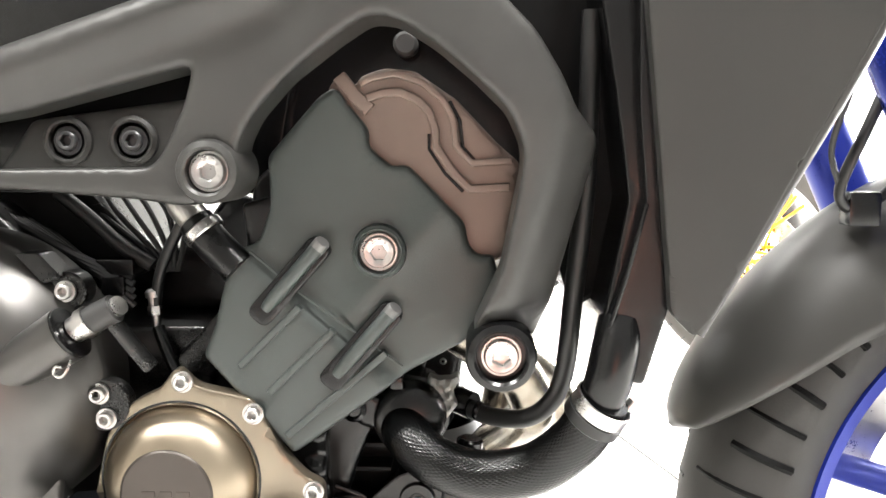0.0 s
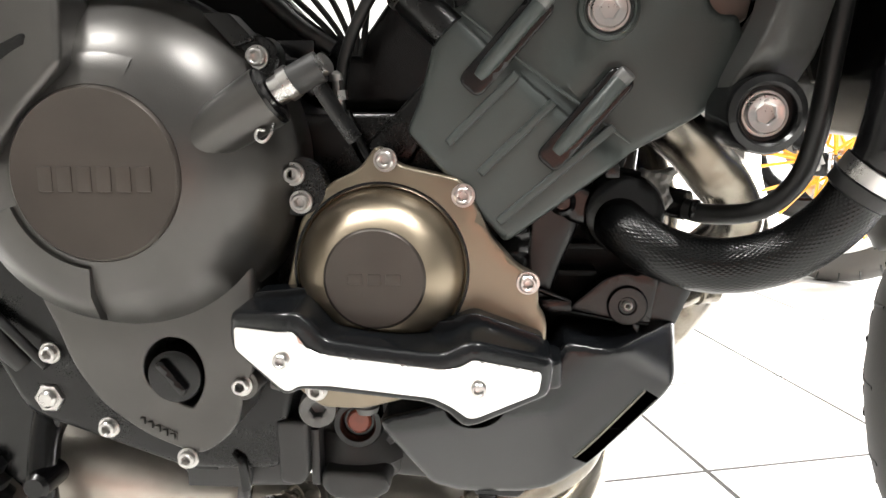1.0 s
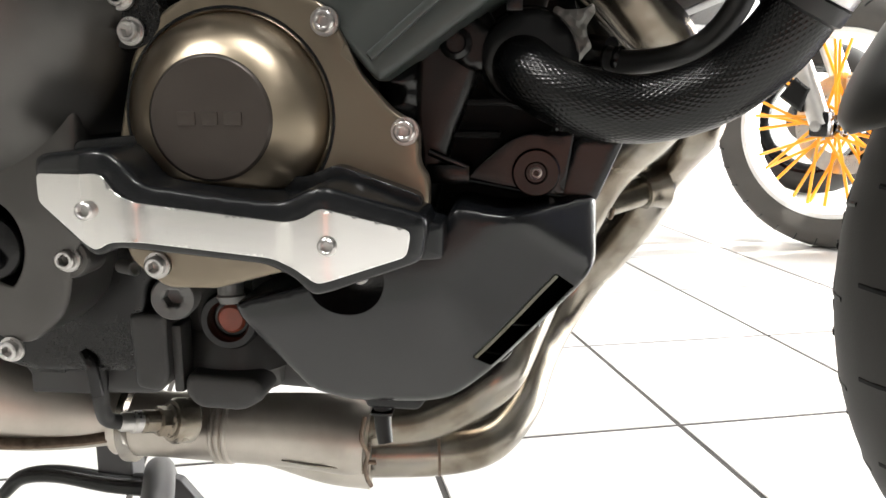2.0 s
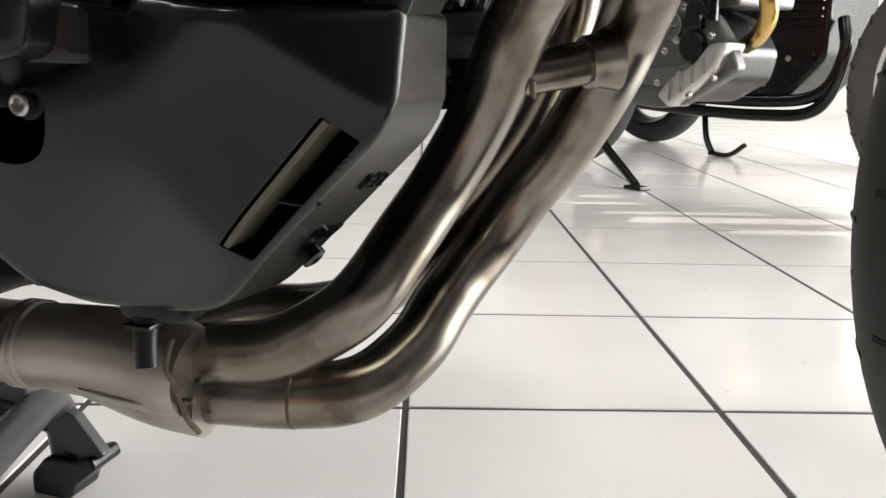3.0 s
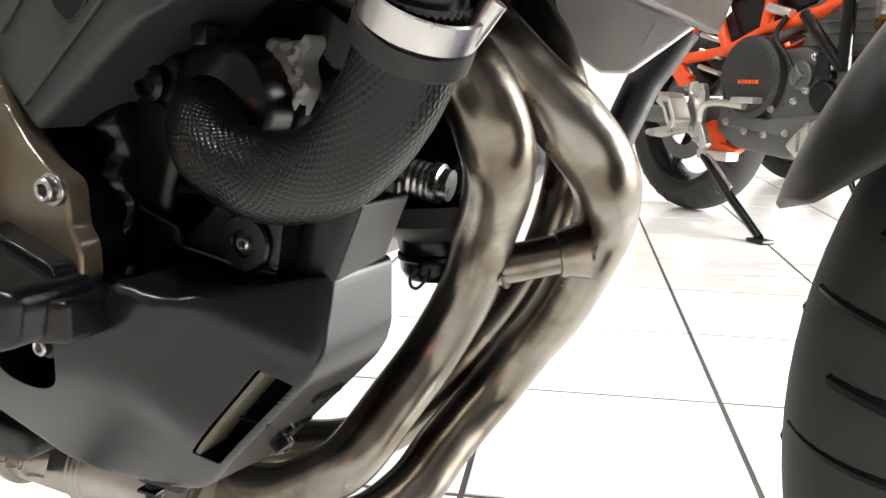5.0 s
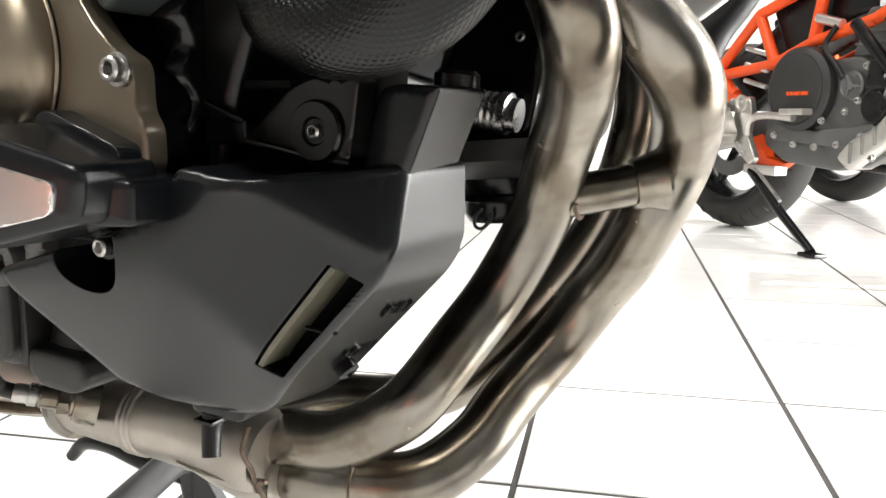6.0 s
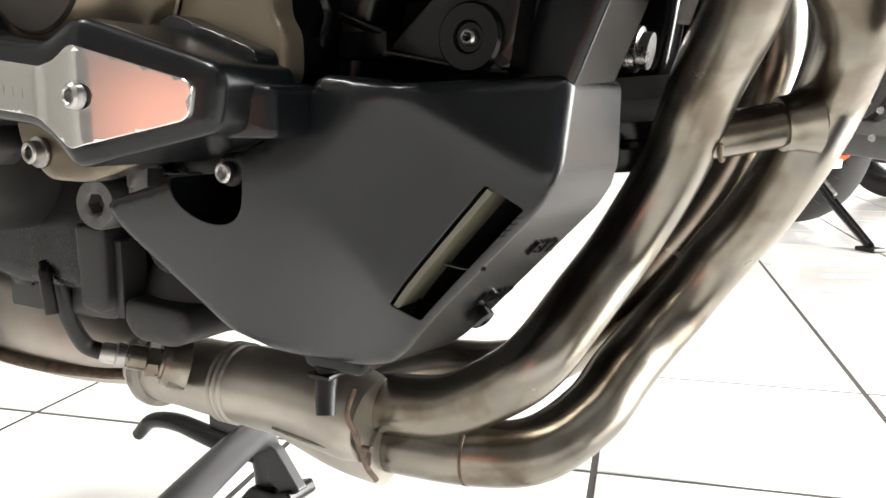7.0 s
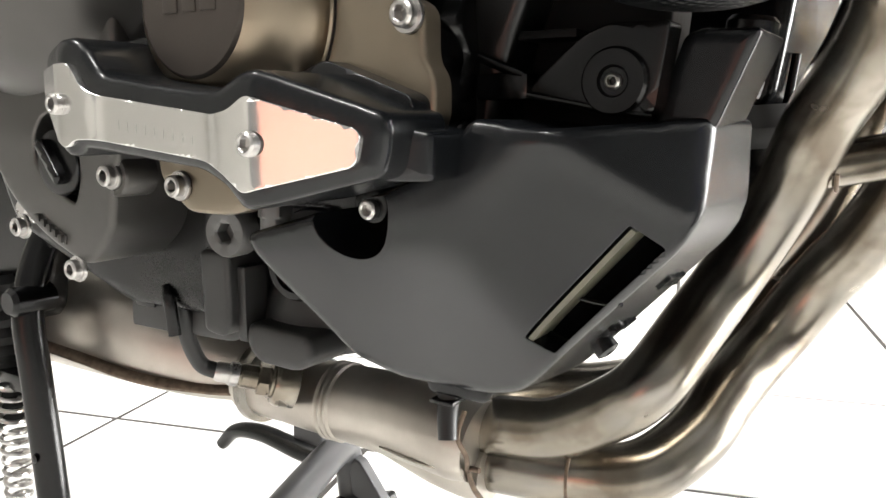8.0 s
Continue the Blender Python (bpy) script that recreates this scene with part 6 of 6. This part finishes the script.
    part("swingarm", shell([(-0.08, 0.30), (-0.06, 0.36), (0.20, 0.40), (0.28, 0.36), (0.26, 0.30), (0.05, 0.285)], -0.12, -0.085, 0.008, corner=0.02), GREY, b)
    # footrest plate, peg and pedal
    pl = part("footrest_plate", shell([(0.20, 0.445), (0.26, 0.445), (0.275, 0.40), (0.26, 0.33), (0.30, 0.255), (0.275, 0.235), (0.20, 0.29), (0.06, 0.262), (-0.02, 0.268), (-0.02, 0.285), (0.13, 0.310), (0.19, 0.36)], -0.205, -0.185, 0.004, corner=0.010), LIGHT_ALLOY, b, "polished alloy footrest plate")
    part("plate_pivot", lathe((0.228, -0.205, 0.425), (0, -1, 0), [(0.026, 0), (0.026, 0.006), (0.018, 0.008), (0.014, 0.004), (0.008, 0.004), (0.006, 0.009), (0, 0.009)], 32), LIGHT_ALLOY, pl)
    peg = part("footpeg", shell([(0.13, 0.385), (0.15, 0.41), (0.20, 0.40), (0.235, 0.33), (0.215, 0.30), (0.19, 0.32), (0.17, 0.365)], -0.285, -0.22, 0.004, corner=0.008, holes=[[(0.165, 0.385), (0.19, 0.385), (0.215, 0.33), (0.205, 0.325), (0.175, 0.375)]]), LIGHT_ALLOY, pl)
    for k in range(5):
        part("peg_tooth", box(0.135 + 0.014 * k, 0.143 + 0.014 * k, -0.285, -0.225, 0.404 - 0.001 * k, 0.416 - 0.001 * k), LIGHT_ALLOY, peg)
    pedal = part("pedal", tube([(0.27, -0.215, 0.33), (0.29, -0.22, 0.375), (0.36, -0.225, 0.388), (0.47, -0.225, 0.382)], 0.011, seg=14), LIGHT_ALLOY, pl)
    part("pedal_pad", box(0.43, 0.52, -0.245, -0.205, 0.390, 0.408, 0.004), LIGHT_ALLOY, pedal)
    for x, z in ((0.02, 0.275), (0.12, 0.285), (0.225, 0.300), (0.25, 0.27), (0.19, 0.43)):
        place("plate_bolt", BOLT, pl, pose(x, -0.206, z) @ Matrix.Scale(1.7, 4), "dark bolt")
    part("exhaust_stub", tube([(-0.10, -0.15, 0.34), (0.05, -0.15, 0.335), (0.18, -0.14, 0.33)], 0.030, seg=20), GREY, b)
    # side stand with its foot on the tiles
    st = part("side_stand", tube([(0.225, -0.145, 0.215), (0.40, -0.19, 0.11), (0.585, -0.232, 0.012)], lambda u: 0.017 - 0.005 * u, seg=14, smooth=False), BLACK, b, "black side stand")
    part("stand_foot", box(0.560, 0.625, -0.260, -0.215, 0.0, 0.012, 0.003), BLACK, st)
    part("stand_spring", tube([(0.25, -0.155, 0.225), (0.33, -0.17, 0.175), (0.40, -0.185, 0.135)], 0.006, seg=8), STEEL, st)
    part("stand_bracket", box(0.20, 0.34, -0.16, -0.11, 0.205, 0.235, 0.004), LIGHT_ALLOY, st)
    # fork
    for y in (-0.11, 0.11):
        leg = part("fork_leg", tube([(1.405, y, 0.328), (1.34, y, 0.48), (1.20, y, 0.80)], 0.027, seg=20), LIGHT_ALLOY, b, "silver fork leg")
        part("axle_clamp", box(1.380, 1.430, y - 0.02, y + 0.02, 0.300, 0.365, 0.010), BLACK, leg)
        part("axle_nut", lathe((1.40, y - 0.02, 0.328), (0, -1, 0), [(0.014, 0), (0.014, 0.008), (0.008, 0.009), (0, 0.009)], 20), STEEL, leg)
        part("red_ring", tube([(1.285, y, 0.575), (1.281, y, 0.585)], 0.0285, seg=20, smooth=False), RED, leg)
    part("fork_brace", tube([(1.27, -0.11, 0.62), (1.27, 0, 0.64), (1.27, 0.11, 0.62)], 0.02, seg=12), BLACK, b)
    part("calliper", shell([(1.30, 0.40), (1.34, 0.45), (1.38, 0.42), (1.36, 0.36)], -0.14, -0.10, 0.006), BLACK, b)
    part("front_bodywork", shell([(0.9, 0.62), (1.0, 0.60), (1.14, 0.72), (1.1, 0.9), (0.85, 0.9)], -0.12, 0.12, 0.01, step=0.03), BLACK, b)
    part("wire_bundle", tube([(0.52, -0.14, 0.64), (0.50, -0.16, 0.58), (0.56, -0.17, 0.52), (0.58, -0.17, 0.49)], 0.008, seg=10), RUBBER, b)
    part("alloy_link", tube([(0.44, -0.135, 0.665), (0.53, -0.135, 0.64)], 0.014, seg=12, smooth=False), LIGHT_ALLOY, b)
    for k in range(3):
        part("rod", tube([(0.14, -0.125, 0.60 - 0.05 * k), (0.24, -0.125, 0.575 - 0.05 * k)], 0.008, seg=8, smooth=False), LIGHT_ALLOY, b)


def build_dark_bike():
    d = thing("black_motorcycle", "black motorcycle with dark engine and low pipes behind the orange one", "motorcycle", at=(0, 0, 0))
    d.matrix_basis = Matrix.Translation((0.05, 4.55, 0)) @ Matrix.Rotation(radians(-40), 4, "Z")
    for x, r in ((0.0, 0.30), (1.42, 0.30)):
        w = new("wheel")
        w.parent = d
        tagged(w, "black wheel")
        wheel_parts(w, Vector((x, 0, r)), (0, -1, 0), r, 0.21, 0.15, TYRE, BLACK)
        part("hub", lathe(Vector((x, 0, r)), (0, -1, 0), [(0, -0.06), (0.09, -0.06), (0.10, 0), (0.09, 0.06), (0, 0.06)], 28), GREY, w)
    case = part("engine", shell([(0.35, 0.24), (0.80, 0.24), (0.95, 0.40), (0.95, 0.75), (0.45, 0.78), (0.30, 0.45)], -0.17, 0.17, 0.02, corner=0.03, step=0.03), CAST, d, "black engine")
    for k in range(7):
        part("cooling_fin", box(0.45, 0.93, -0.19, -0.16, 0.52 + 0.03 * k, 0.53 + 0.03 * k, 0.002), BLACK, case)
    for x, z in ((0.42, 0.36), (0.55, 0.30), (0.70, 0.30), (0.80, 0.40), (0.60, 0.46)):
        place("case_bolt", BOLT, case, pose(x, -0.171, z) @ Matrix.Scale(1.8, 4), "steel bolt")
    part("round_cover", lathe((0.60, -0.165, 0.40), (0, -1, 0), [(0.11, 0), (0.11, 0.02), (0.09, 0.035), (0, 0.04)], 40), BLACK, case)
    for k in range(2):
        part("exhaust_pipe", tube([(0.98, -0.12, 0.55), (1.02, -0.16, 0.42), (0.95, -0.18, 0.27 - 0.055 * k), (0.70, -0.19, 0.23 - 0.055 * k), (0.2, -0.2, 0.24 - 0.055 * k), (-0.25, -0.2, 0.27 - 0.055 * k)], 0.024, seg=16), BLACK, d, "black exhaust pipe")
    part("body", shell([(-0.3, 0.62), (0.3, 0.60), (0.9, 0.74), (1.15, 0.85), (1.0, 1.0), (0.5, 1.02), (0.1, 0.85), (-0.4, 0.85)], -0.13, 0.13, 0.03, corner=0.05, step=0.04), BLACK, d)
    part("swingarm", box(0.0, 0.42, -0.14, -0.10, 0.28, 0.35, 0.01), CAST, d)
    st = part("side_stand", tube([(0.42, -0.16, 0.18), (0.50, -0.24, 0.07), (0.58, -0.30, 0.014)], 0.013, seg=12), BLACK, d, "black side stand")
    part("stand_foot", tube([(0.56, -0.29, 0.012), (0.66, -0.30, 0.012), (0.74, -0.31, 0.06)], 0.010, seg=12), BLACK, st)
    for y in (-0.11, 0.11):
        part("fork_leg", tube([(1.42, y, 0.30), (1.22, y, 0.80)], 0.027, seg=18, smooth=False), BLACK, d)


build_orange_bike()
build_dark_bike()


# ---- tiled floor, laid askew to the motorcycle ----
CORNER = Vector((0.164, 1.218, 0))
floor = structure("floor", box(X0 - 0.2, X1 + 0.2, Y0 - 0.2, Y1 + 0.2, -0.06, -0.0012), GROUT, "white glazed square floor tiles with grey joints")


def tile_bm(bm, m):
    h = (PITCH - JOINT) / 2
    loops = []
    for inset, z in ((0.0, -0.006), (0.0, -0.0016), (0.0016, 0.0)):
        loops.append([bm.verts.new(m @ Vector((sx * (h - inset), sy * (h - inset), z))) for sx, sy in ((-1, -1), (1, -1), (1, 1), (-1, 1))])
    for a, b in zip(loops, loops[1:]):
        for k in range(4):
            bm.faces.new((a[k], a[(k + 1) % 4], b[(k + 1) % 4], b[k]))
    bm.faces.new(loops[-1])
    return bm


one = finish(tile_bm(bmesh.new(), Matrix()), TILE, "tile", 20)
spots = []
for i in range(-30, 31):
    for j in range(-30, 31):
        p = CORNER + Matrix.Rotation(TURN, 3, "Z") @ Vector(((i + 0.5) * PITCH, (j + 0.5) * PITCH, 0))
        if X0 - 0.15 < p.x < X1 + 0.15 and Y0 - 0.15 < p.y < Y1 + 0.15:
            spots.append((math.hypot(p.x - 0.05, (p.y - 1.9) * 0.8), p))
spots.sort(key=lambda s: s[0])
for _, p in spots[:290]:
    place("tile", one, floor, Matrix.Translation(p + Vector((0, 0, random.uniform(-0.0003, 0.0)))) @ Matrix.Rotation(TURN, 4, "Z"))
rest = bmesh.new()
for _, p in spots[290:]:
    tile_bm(rest, Matrix.Translation(p) @ Matrix.Rotation(TURN, 4, "Z"))
tagged(part("outer_tiles", rest, TILE, floor, sharp=20), kind="stuff")
